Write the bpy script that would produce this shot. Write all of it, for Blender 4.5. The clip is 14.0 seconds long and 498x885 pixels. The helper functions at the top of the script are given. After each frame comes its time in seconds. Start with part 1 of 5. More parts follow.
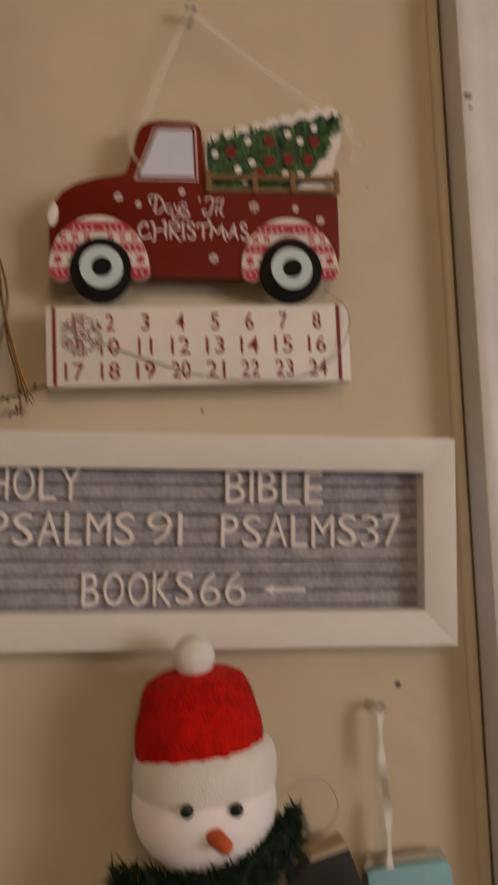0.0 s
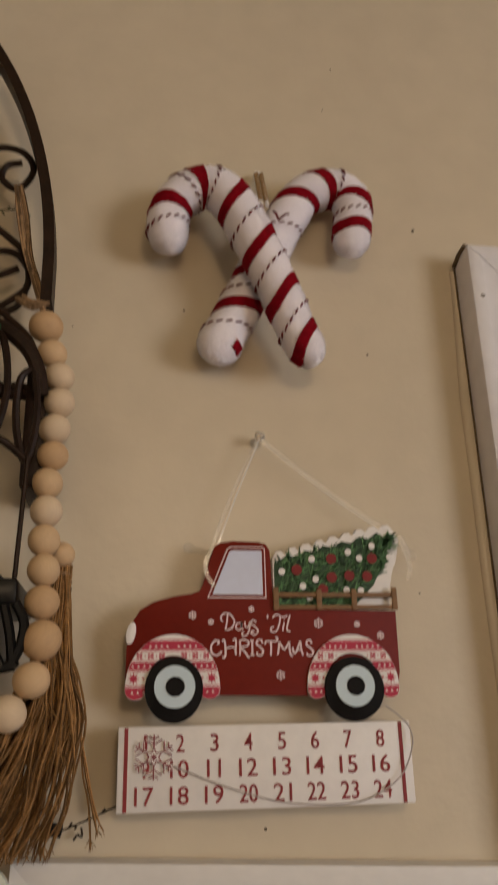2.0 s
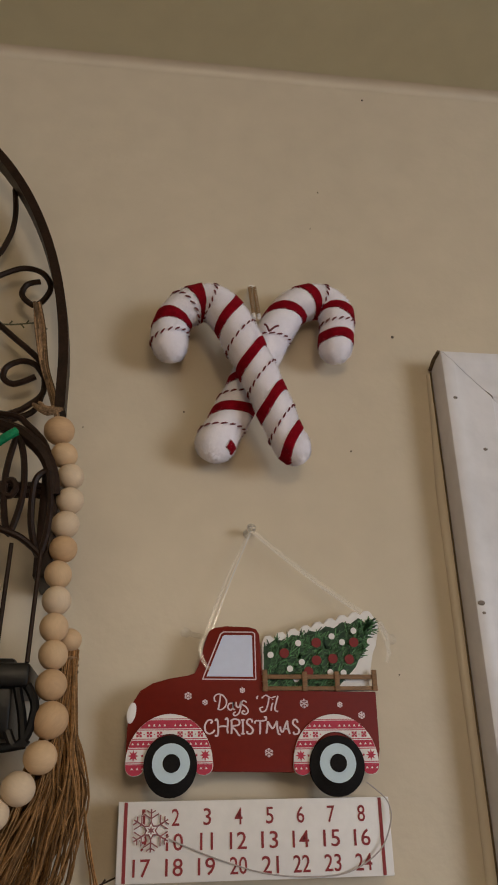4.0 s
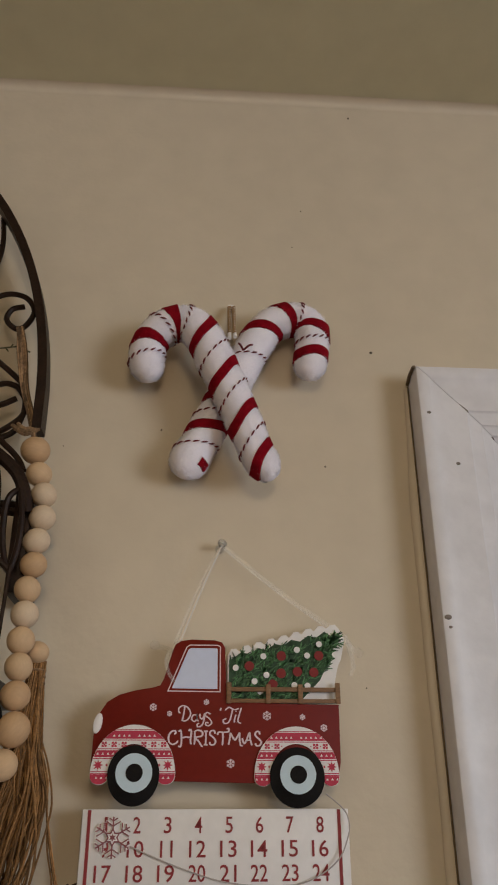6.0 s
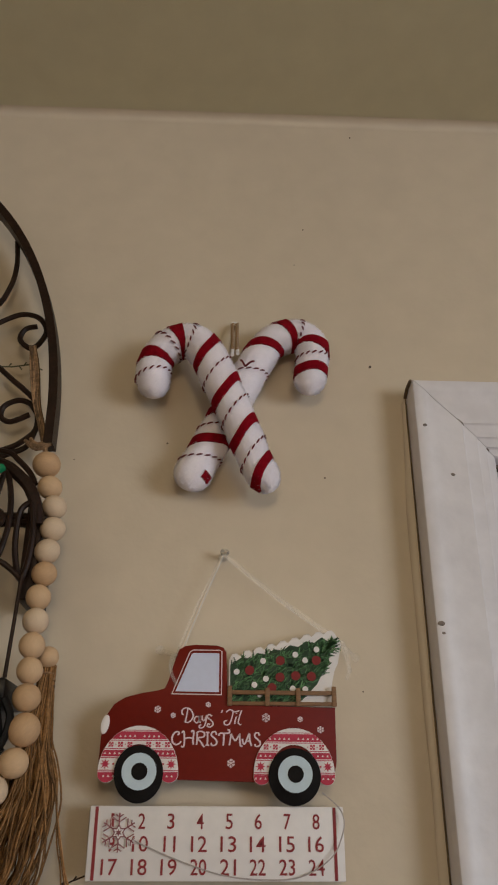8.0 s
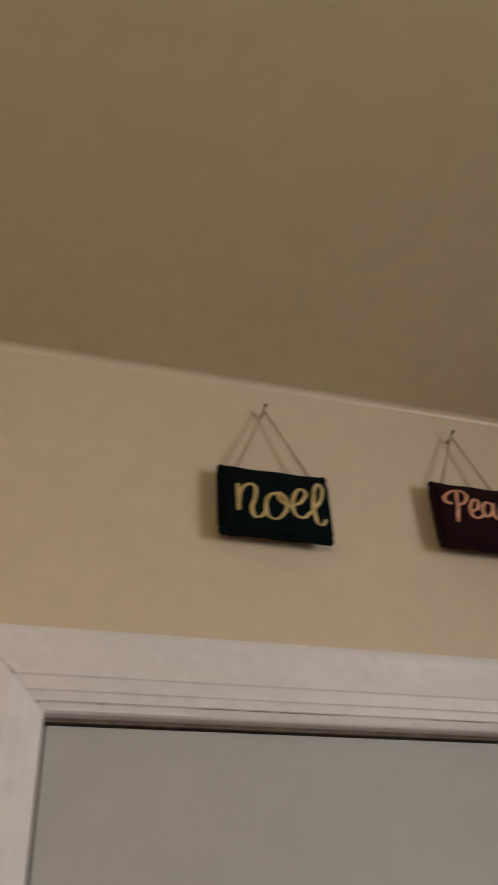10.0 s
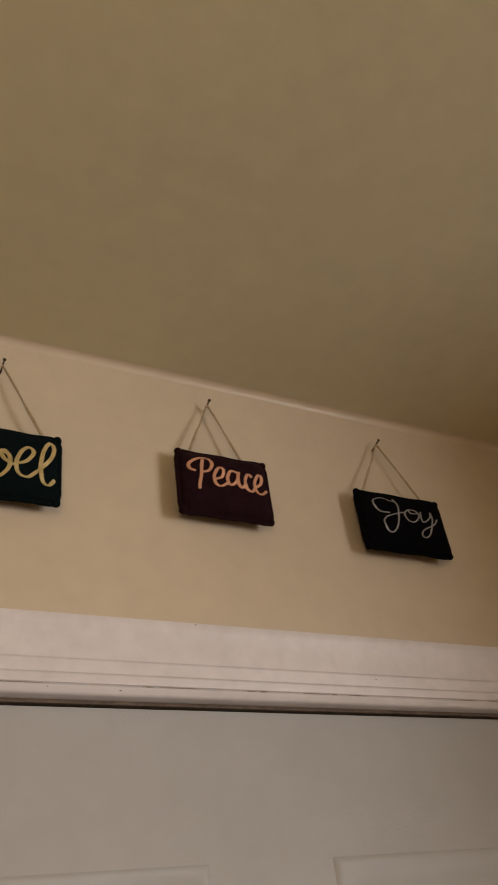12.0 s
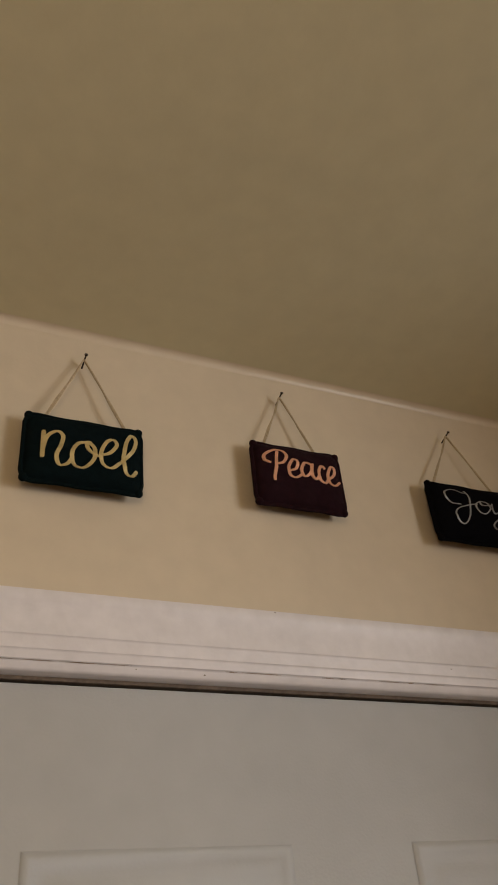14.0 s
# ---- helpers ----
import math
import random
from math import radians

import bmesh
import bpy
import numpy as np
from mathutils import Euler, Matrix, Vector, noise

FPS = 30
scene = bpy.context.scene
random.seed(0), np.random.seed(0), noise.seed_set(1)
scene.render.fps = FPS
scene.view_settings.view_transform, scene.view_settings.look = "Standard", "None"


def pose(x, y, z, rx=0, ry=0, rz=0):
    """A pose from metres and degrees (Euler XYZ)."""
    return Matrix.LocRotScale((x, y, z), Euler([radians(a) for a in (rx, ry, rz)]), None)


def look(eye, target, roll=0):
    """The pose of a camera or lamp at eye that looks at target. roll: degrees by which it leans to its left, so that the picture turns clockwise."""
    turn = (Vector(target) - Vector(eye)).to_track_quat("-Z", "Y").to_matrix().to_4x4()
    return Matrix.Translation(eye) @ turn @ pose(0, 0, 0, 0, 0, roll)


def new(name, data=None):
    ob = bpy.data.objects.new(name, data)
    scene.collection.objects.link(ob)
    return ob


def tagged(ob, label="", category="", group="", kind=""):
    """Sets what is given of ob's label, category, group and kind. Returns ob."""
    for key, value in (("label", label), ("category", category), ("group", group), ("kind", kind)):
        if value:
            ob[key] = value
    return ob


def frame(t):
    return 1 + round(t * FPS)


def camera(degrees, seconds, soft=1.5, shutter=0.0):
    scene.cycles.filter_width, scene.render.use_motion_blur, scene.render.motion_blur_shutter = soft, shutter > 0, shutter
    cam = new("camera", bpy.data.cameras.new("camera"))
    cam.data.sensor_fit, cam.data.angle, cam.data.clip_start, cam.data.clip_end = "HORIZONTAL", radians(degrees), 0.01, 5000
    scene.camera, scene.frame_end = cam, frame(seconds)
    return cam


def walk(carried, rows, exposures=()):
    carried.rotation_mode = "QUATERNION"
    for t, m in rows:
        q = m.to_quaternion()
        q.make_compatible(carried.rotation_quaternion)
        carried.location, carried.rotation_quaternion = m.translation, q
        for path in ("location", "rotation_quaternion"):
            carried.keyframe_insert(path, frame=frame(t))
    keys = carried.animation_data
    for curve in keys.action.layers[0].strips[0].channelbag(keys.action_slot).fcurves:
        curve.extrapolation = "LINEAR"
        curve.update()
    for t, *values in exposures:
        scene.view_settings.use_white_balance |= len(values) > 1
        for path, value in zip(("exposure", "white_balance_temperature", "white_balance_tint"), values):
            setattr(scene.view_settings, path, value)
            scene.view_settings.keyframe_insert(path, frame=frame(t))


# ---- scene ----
cam = camera(35.0, 14.0, 1.8, 0.5)
PATH = [
    (0, (-0.044, -0.58, 1.559), (0.222, 1.396, 1.711), -2.4),
    (0.3, (-0.058, -0.588, 1.583), (0.167, 1.379, 1.867), -1.9),
    (0.5, (-0.064, -0.592, 1.59), (0.134, 1.373, 1.904), -1.8),
    (0.8, (-0.069, -0.597, 1.6), (0.113, 1.36, 1.969), -1.6),
    (1, (-0.077, -0.598, 1.606), (0.113, 1.352, 2.005), -1.6),
    (1.5, (-0.098, -0.596, 1.634), (0.161, 1.32, 2.144), -1.7),
    (2, (-0.099, -0.634, 1.696), (0.176, 1.225, 2.382), -1.4),
    (2.5, (-0.09, -0.654, 1.702), (0.167, 1.17, 2.48), -1.4),
    (3, (-0.092, -0.661, 1.703), (0.158, 1.154, 2.506), -1.3),
    (5.3, (-0.095, -0.76, 1.682), (0.155, 1.024, 2.551), -1.2),
    (5.5, (-0.072, -0.758, 1.688), (0.18, 1.026, 2.555), -1.7),
    (6, (-0.022, -0.736, 1.694), (0.102, 1.066, 2.552), -0.2),
    (6.5, (-0.018, -0.751, 1.7), (0.082, 1.065, 2.533), 0.1),
    (7, (-0.009, -0.771, 1.684), (0.066, 1.031, 2.549), 0.1),
    (7.2, (-0.009, -0.771, 1.682), (0.051, 1.035, 2.539), 0.3),
    (9.3, (0.112, -0.783, 1.745), (0.281, 0.948, 2.731), -0.8),
    (9.5, (0.147, -0.793, 1.758), (0.448, 0.835, 2.879), -1.7),
    (9.6, (0.155, -0.796, 1.762), (0.547, 0.787, 2.92), -2.7),
    (10, (0.249, -0.842, 1.768), (0.754, 0.678, 2.966), -3.4),
    (10.5, (0.339, -0.82, 1.755), (0.987, 0.628, 2.974), -6.0),
    (11, (0.388, -0.825, 1.747), (1.168, 0.576, 2.943), -8.5),
    (11.5, (0.424, -0.838, 1.742), (1.27, 0.541, 2.918), -9.4),
    (11.6, (0.418, -0.831, 1.739), (1.278, 0.537, 2.918), -9.5),
    (12, (0.417, -0.835, 1.739), (1.256, 0.554, 2.908), -8.7),
    (12.5, (0.395, -0.841, 1.73), (1.154, 0.586, 2.908), -6.9),
    (13, (0.377, -0.844, 1.735), (1.117, 0.6, 2.904), -6.5),
    (13.5, (0.375, -0.838, 1.733), (1.126, 0.6, 2.903), -6.7),
    (14, (0.376, -0.835, 1.732), (1.108, 0.617, 2.896), -6.2),
]
EXPOSURES = [(0, -0.25, 6900, 17), (0.5, -0.08, 6700, 15), (1.5, 0.0, 6350, 12), (2, -0.04, 6350, 12), (3, -0.05, 5950, 9), (5.5, -0.07, 5650, 8), (7, -0.07, 5600, 8), (9.5, -0.14, 6100, 10), (10.0, -0.14, 6350, 12), (10.5, -0.29, 6750, 17), (11, 0.01, 6950, 18), (12, 0.07, 6750, 15), (14, 0.04, 6500, 12)]
walk(cam, [(t, look(eye, target, roll)) for t, eye, target, roll in PATH], EXPOSURES)

# ---- world, light ----
world = bpy.data.worlds.new("world")
scene.world = world
world.use_nodes = True
wn = world.node_tree.nodes
sky = wn.new("ShaderNodeTexSky")
sky.sky_type, sky.sun_disc = "NISHITA", False
sky.sun_elevation, sky.sun_rotation = radians(28), radians(120)
wn["Background"].inputs[1].default_value = 0.08
world.node_tree.links.new(sky.outputs[0], wn["Background"].inputs[0])

WIN_POWER, WIN_COLOR = 62.0, (0.98, 0.97, 0.97)
LAMP_POWER, LAMP_COLOR = 12.0, (1.0, 0.72, 0.43)
win = bpy.data.lights.new("window_light", "AREA")
win.shape, win.size, win.size_y, win.energy, win.color = "RECTANGLE", 1.5, 1.4, WIN_POWER, WIN_COLOR
new("window_light", win).matrix_world = look((3.15, -3.0, 1.75), (0.3, -0.4, 1.7))
# weak warm fill added from behind left, with no window at that spot
side = bpy.data.lights.new("side_fill_light", "AREA")
side.shape, side.size, side.size_y, side.energy, side.color = "RECTANGLE", 1.8, 1.5, 8.0, (1.0, 0.90, 0.76)
new("side_fill_light", side).matrix_world = look((-1.7, -4.05, 1.7), (-0.2, -0.6, 2.0))
bulb = bpy.data.lights.new("room_lamp", "POINT")
bulb.energy, bulb.color, bulb.shadow_soft_size = LAMP_POWER, LAMP_COLOR, 0.12
new("room_lamp", bulb).location = (0.08, -1.5, 2.08)


# ---- materials ----
def mat(name, base, rough=0.6, var=0.12, scale=40.0, bump=0.0, bscale=200.0, metal=0.0, sheen=0.0, fine=6.0, stretch=(1, 1, 1), spec=0.4, island=0.0):
    """A procedural surface with broad stains, fine grain and relief."""
    m = bpy.data.materials.new(name)
    m.use_nodes = True
    nt = m.node_tree
    n, l = nt.nodes, nt.links
    bs = n["Principled BSDF"]
    bs.inputs["Roughness"].default_value = rough
    bs.inputs["Metallic"].default_value = metal
    bs.inputs["Specular IOR Level"].default_value = spec
    if sheen:
        bs.inputs["Sheen Weight"].default_value = sheen
        bs.inputs["Sheen Roughness"].default_value = 0.5
    tc = n.new("ShaderNodeTexCoord")
    mp = n.new("ShaderNodeMapping")
    mp.inputs["Scale"].default_value = stretch
    l.new(tc.outputs["Object"], mp.inputs[0])
    a, b = n.new("ShaderNodeTexNoise"), n.new("ShaderNodeTexNoise")
    a.inputs["Scale"].default_value, b.inputs["Scale"].default_value = scale, scale * fine
    a.inputs["Detail"].default_value = b.inputs["Detail"].default_value = 4
    mix = n.new("ShaderNodeMath")
    mix.operation = "ADD"
    for nd, i in ((a, 0), (b, 1)):
        l.new(mp.outputs[0], nd.inputs["Vector"])
        l.new(nd.outputs["Fac"], mix.inputs[i])
    rp = n.new("ShaderNodeMapRange")
    rp.inputs["From Min"].default_value, rp.inputs["From Max"].default_value = 0.7, 1.3
    rp.inputs["To Min"].default_value, rp.inputs["To Max"].default_value = 1 - var, 1 + var
    l.new(mix.outputs[0], rp.inputs[0])
    cm = n.new("ShaderNodeVectorMath")
    cm.operation = "SCALE"
    cm.inputs[0].default_value = base
    if island:
        g, gr, gm = n.new("ShaderNodeNewGeometry"), n.new("ShaderNodeMapRange"), n.new("ShaderNodeMath")
        gr.inputs["To Min"].default_value, gr.inputs["To Max"].default_value = 1 - island, 1 + island
        gm.operation = "MULTIPLY"
        l.new(g.outputs["Random Per Island"], gr.inputs[0])
        l.new(gr.outputs[0], gm.inputs[0])
        l.new(rp.outputs[0], gm.inputs[1])
        l.new(gm.outputs[0], cm.inputs["Scale"])
    else:
        l.new(rp.outputs[0], cm.inputs["Scale"])
    l.new(cm.outputs[0], bs.inputs["Base Color"])
    if bump:
        c = n.new("ShaderNodeTexNoise")
        c.inputs["Scale"].default_value, c.inputs["Detail"].default_value = bscale, 3
        l.new(mp.outputs[0], c.inputs["Vector"])
        bp = n.new("ShaderNodeBump")
        bp.inputs["Strength"].default_value, bp.inputs["Distance"].default_value = bump, 0.002
        l.new(c.outputs["Fac"], bp.inputs["Height"])
        l.new(bp.outputs[0], bs.inputs["Normal"])
    return m


def clear(name, tint=(0.95, 0.95, 0.95), rough=0.1, see=0.75):
    """Clear plastic: part see-through, part gloss."""
    m = mat(name, tint, rough, 0.03, 60, spec=0.6)
    m.node_tree.nodes["Principled BSDF"].inputs["Alpha"].default_value = 1 - see
    return m


M_WALL = mat("beige_wall_paint", (0.605, 0.522, 0.398), 0.37, 0.05, 3.0, 0.14, 120, fine=9, spec=0.5)
M_CEIL = mat("ceiling_paint", (0.60, 0.56, 0.385), 0.7, 0.05, 2.0, 0.12, 90, fine=12)
M_TRIM = mat("old_white_trim_paint", (0.69, 0.67, 0.695), 0.42, 0.07, 9.0, 0.25, 60, stretch=(1, 1, 1))
M_DOOR = mat("grey_white_door_paint", (0.45, 0.465, 0.478), 0.5, 0.04, 4.0, 0.15, 300)
M_GRIME = mat("caulk_grime", (0.09, 0.065, 0.045), 0.8, 0.5, 30.0, 0.3, 200)
M_FLOOR = mat("wood_floor", (0.22, 0.13, 0.07), 0.45, 0.25, 5.0, 0.1, 40, stretch=(1, 8, 1))
M_IRON = mat("dark_bronze_iron", (0.020, 0.0095, 0.0055), 0.45, 0.4, 60.0, 0.25, 350, metal=0.1, spec=0.22)
M_BLACK = mat("black_metal", (0.006, 0.0055, 0.0055), 0.35, 0.3, 60.0, 0.1, 300, metal=0.1, spec=0.25)
M_BEAD = mat("bare_wood_bead", (0.59, 0.41, 0.24), 0.7, 0.05, 50.0, 0.05, 300, fine=4, stretch=(1, 1, 4))
M_BEAD_DK = mat("tan_wood_bead", (0.52, 0.34, 0.185), 0.7, 0.06, 50.0, 0.05, 300, fine=4, stretch=(1, 1, 4))
M_BEAD_LT = mat("pale_wood_bead", (0.63, 0.49, 0.34), 0.7, 0.05, 50.0, 0.05, 300, fine=4, stretch=(1, 1, 4))
M_JUTE = mat("jute_twine", (0.25, 0.155, 0.08), 0.9, 0.5, 90.0, 0.6, 900, fine=5, island=0.55)
M_TASSEL = mat("orange_brown_jute", (0.235, 0.125, 0.045), 0.9, 0.4, 90.0, 0.6, 900, fine=5, island=0.6)
M_STRING = mat("pale_twine", (0.46, 0.37, 0.24), 0.9, 0.25, 300.0, 0.5, 1500)
M_PLUSH = mat("white_plush", (0.96, 0.92, 0.98), 0.95, 0.03, 90.0, 0.2, 1100, sheen=0.7, spec=0.1)
M_PILE = mat("white_plush_pile", (0.96, 0.92, 0.98), 0.95, 0.03, 90.0, sheen=0.5, spec=0.05, island=0.07)
M_VELVET = mat("dark_red_velvet", (0.21, 0.003, 0.010), 0.85, 0.35, 120.0, 0.5, 1100, spec=0.06)
M_CORD_DK = mat("dark_cord", (0.13, 0.012, 0.018), 0.8, 0.2, 300.0)
M_TWIST = mat("gold_white_twist", (0.28, 0.17, 0.07), 0.7, 0.3, 500.0)
M_RED = mat("dark_red_paint", (0.160, 0.0095, 0.0035), 0.55, 0.10, 30.0, 0.05, 400, spec=0.2)
M_INK = mat("deep_red_ink", (0.25, 0.025, 0.03), 0.6, 0.15, 120.0)
M_WHITE = mat("white_board_paint", (0.80, 0.77, 0.76), 0.5, 0.04, 20.0, 0.05, 300)
M_PRINT = mat("white_print", (0.78, 0.64, 0.66), 0.6, 0.05, 90.0)
M_PINK = mat("crimson_print", (0.46, 0.03, 0.07), 0.6, 0.15, 200.0)
M_TYRE = mat("black_tyre_print", (0.008, 0.007, 0.007), 0.6, 0.3, 90.0, spec=0.12)
M_HUB = mat("blue_white_hub_print", (0.56, 0.68, 0.76), 0.5, 0.03, 60.0)
M_GLASSP = mat("pale_window_print", (0.62, 0.67, 0.86), 0.45, 0.03, 30.0)
M_WOODP = mat("brown_crate_wood", (0.22, 0.12, 0.055), 0.6, 0.3, 80.0, 0.2, 300, stretch=(1, 1, 6))
M_LEAF = mat("pine_green_print", (0.085, 0.20, 0.075), 0.6, 0.3, 300.0, island=0.5)
M_LEAF_DK = mat("deep_pine_print", (0.022, 0.060, 0.026), 0.6, 0.4, 300.0)
M_BERRY = mat("red_berry_print", (0.19, 0.010, 0.010), 0.6, 0.15, 200.0)
M_FRAME = mat("whitewashed_frame", (0.75, 0.73, 0.72), 0.55, 0.04, 14.0, 0.10, 150, stretch=(1, 1, 2))
M_FELT = mat("heather_grey_felt", (0.36, 0.35, 0.41), 0.95, 0.34, 60.0, 0.6, 900, fine=5)
M_LETTER = mat("white_letter_plastic", (0.80, 0.76, 0.77), 0.4, 0.02, 60.0)
M_NAVY = mat("black_green_velvet", (0.003, 0.007, 0.008), 0.9, 0.3, 120.0, 0.4, 900, spec=0.04)
M_MAROON = mat("dark_maroon_velvet", (0.015, 0.004, 0.0065), 0.9, 0.3, 120.0, 0.4, 900, sheen=0.01, spec=0.1)
M_COAL = mat("black_velvet", (0.003, 0.003, 0.004), 0.9, 0.3, 120.0, 0.4, 900, spec=0.03)
M_GOLD = mat("gold_foil", (0.54, 0.42, 0.19), 0.45, 0.2, 90.0, metal=0.35)
M_COPPER = mat("copper_foil", (0.70, 0.36, 0.22), 0.45, 0.15, 90.0, metal=0.3)
M_SILVER = mat("silver_foil", (0.33, 0.33, 0.32), 0.45, 0.2, 90.0, metal=0.4)
M_NAIL = mat("rusty_nail", (0.05, 0.035, 0.025), 0.5, 0.4, 300.0, metal=0.7)
M_HATRED = mat("red_fleece", (0.66, 0.012, 0.006), 0.95, 0.35, 160.0, 1.0, 700, sheen=0.05, spec=0.1)
M_FLEECE = mat("white_fleece", (0.82, 0.80, 0.80), 0.95, 0.05, 120.0, 0.5, 900, sheen=0.4, spec=0.1)
M_CARROT = mat("orange_carrot", (0.58, 0.11, 0.04), 0.8, 0.15, 150.0, 0.2, 400)
M_EYE = mat("glossy_black", (0.008, 0.008, 0.009), 0.2, 0.2, 100.0)
M_PINE = mat("dark_pine_needles", (0.010, 0.026, 0.014), 0.6, 0.6, 200.0)
M_BLUE = mat("light_blue_card", (0.25, 0.50, 0.60), 0.6, 0.05, 40.0)
M_CHARCOAL = mat("charcoal_frame", (0.016, 0.014, 0.014), 0.5, 0.3, 60.0)
M_MINT = mat("white_green_painted_wood", (0.62, 0.66, 0.60), 0.5, 0.05, 40.0, 0.1, 200)
M_GREEN = mat("green_glass", (0.02, 0.22, 0.09), 0.25, 0.3, 80.0)
M_FLAKE = mat("mauve_etched_print", (0.24, 0.075, 0.085), 0.7, 0.2, 200.0)
M_CLEAR = mat("clear_plastic", (0.95, 0.94, 0.92), 0.04, 0.01, 60.0)
M_CLEAR.node_tree.nodes["Principled BSDF"].inputs["Transmission Weight"].default_value = 0.9
M_RIBBON = clear("clear_ribbon", (0.92, 0.89, 0.84), 0.12, 0.89)
M_GLOSS = clear("glossy_clear_ribbon", (0.95, 0.93, 0.90), 0.10, 0.55)
M_WIRE = mat("grey_nylon_thread", (0.45, 0.40, 0.38), 0.5, 0.1, 200.0)


# ---- mesh helpers ----
def obj(name, bm, material, parent=None, label="", smooth=True, normals=None):
    me = bpy.data.meshes.new(name)
    if not normals:
        bmesh.ops.recalc_face_normals(bm, faces=bm.faces[:])
    if smooth:
        for f in bm.faces:
            f.smooth = True
        for e in bm.edges:
            if len(e.link_faces) == 2 and e.calc_face_angle(0) > 0.7:
                e.smooth = False
    bm.to_mesh(me)
    bm.free()
    for m in material if isinstance(material, (list, tuple)) else (material,):
        me.materials.append(m)
    if normals:
        me.normals_split_custom_set_from_vertices(normals)
    ob = new(name, me)
    if parent:
        ob.parent = parent
    if label:
        tagged(ob, label)
    return ob


def part(name, bm, material, parent, label=""):
    return obj(name, bm, material, parent, label)


def thing(name, label, category, at=(0, 0, 0), turn=0, group="", kind=""):
    e = new(name)
    e.empty_display_size = 0.02
    e.matrix_basis = pose(at[0], at[1], at[2], 0, turn, 0)
    return tagged(e, label, category, group, kind)


def box(bm, x0, x1, y0, y1, z0, z1, bevel=0.0):
    vs = [bm.verts.new((x, y, z)) for x in (x0, x1) for y in (y0, y1) for z in (z0, z1)]
    fs = [bm.faces.new([vs[i] for i in q]) for q in ((0, 1, 3, 2), (4, 6, 7, 5), (0, 4, 5, 1), (2, 3, 7, 6), (0, 2, 6, 4), (1, 5, 7, 3))]
    if bevel:
        es = list({e for f in fs for e in f.edges})
        bmesh.ops.bevel(bm, geom=es, offset=bevel, segments=2, profile=0.5, affect="EDGES")
    return bm


def boxed(*a, bevel=0.0):
    return box(bmesh.new(), *a, bevel=bevel)


def plate(pts, y0, y1, bevel=0.0, bm=None):
    """A flat piece with the outline pts (x, z), from y0 (back) to y1 (front)."""
    bm = bm or bmesh.new()
    back = [bm.verts.new((x, y0, z)) for x, z in pts]
    front = [bm.verts.new((x, y1, z)) for x, z in pts]
    n = len(pts)
    f = bm.faces.new(front)
    bm.faces.new(back[::-1])
    for i in range(n):
        bm.faces.new((back[i], back[(i + 1) % n], front[(i + 1) % n], front[i]))
    if bevel:
        bmesh.ops.bevel(bm, geom=list(f.edges), offset=bevel, segments=2, profile=0.5, affect="EDGES")
    return bm


def smooth_path(pts, n=8, closed=False):
    """Catmull-Rom through pts."""
    P = [Vector(p) for p in pts]
    out = []
    k = len(P)
    for i in range(k if closed else k - 1):
        a, b, c, d = (P[(i - 1) % k], P[i], P[(i + 1) % k], P[(i + 2) % k]) if closed else (P[max(i - 1, 0)], P[i], P[i + 1], P[min(i + 2, k - 1)])
        for j in range(n):
            t = j / n
            out.append(0.5 * ((2 * b) + (c - a) * t + (2 * a - 5 * b + 4 * c - d) * t * t + (3 * b - a - 3 * c + d) * t ** 3))
    if not closed:
        out.append(P[-1])
    return out


def xz(pts, y):
    return [(x, y, z) for x, z in pts]


def tube(bm, pts, r, n=8, caps=True):
    """A round rod along 3D pts; r: a radius or one for each point."""
    P = [Vector(p) for p in pts]
    R = r if isinstance(r, (list, tuple)) else [r] * len(P)
    side = None
    rings = []
    for i, p in enumerate(P):
        t = (P[min(i + 1, len(P) - 1)] - P[max(i - 1, 0)]).normalized()
        if side is None:
            side = t.cross(Vector((0.13, 1, 0.31))).normalized()
        side = (side - t * side.dot(t)).normalized()
        up = t.cross(side)
        rings.append([bm.verts.new(p + (side * math.cos(a) + up * math.sin(a)) * R[i]) for a in (2 * math.pi * k / n for k in range(n))])
    for a, b in zip(rings, rings[1:]):
        for k in range(n):
            bm.faces.new((a[k], a[(k + 1) % n], b[(k + 1) % n], b[k]))
    if caps:
        bm.faces.new(rings[0][::-1])
        bm.faces.new(rings[-1])
    return bm


def ball(bm, c, r, sx=1.0, sy=1.0, sz=1.0, u=18, v=12):
    bmesh.ops.create_uvsphere(bm, u_segments=u, v_segments=v, radius=r, matrix=Matrix.Translation(c) @ Matrix.Diagonal((sx, sy, sz, 1)))
    return bm


def disc(bm, x, z, r, y0, y1, n=24):
    return plate([(x + r * math.cos(2 * math.pi * k / n), z + r * math.sin(2 * math.pi * k / n)) for k in range(n)], y0, y1, 0, bm)


def ribbon(bm, pts, width, y0, y1, pen=0.0, taper=True):
    """A flat stroke along (x, z) points; pen: how much thinner sideways strokes are."""
    P = [Vector((p[0], p[1])) for p in pts]
    L = []
    for i, p in enumerate(P):
        t = (P[min(i + 1, len(P) - 1)] - P[max(i - 1, 0)]).normalized()
        w = width * (1 - pen * (1 - abs(t.y)))
        if taper and i in (0, len(P) - 1):
            w *= 0.55
        nrm = Vector((-t.y, t.x)) * w / 2
        L.append([bm.verts.new((q.x, y, q.y)) for q in (p - nrm, p + nrm) for y in (y0, y1)])
    for a, b in zip(L, L[1:]):
        for i, j in ((0, 1), (1, 3), (3, 2), (2, 0)):
            bm.faces.new((a[i], a[j], b[j], b[i]))
    for a in (L[0], L[-1]):
        bm.faces.new((a[0], a[1], a[3], a[2]))
    return bm


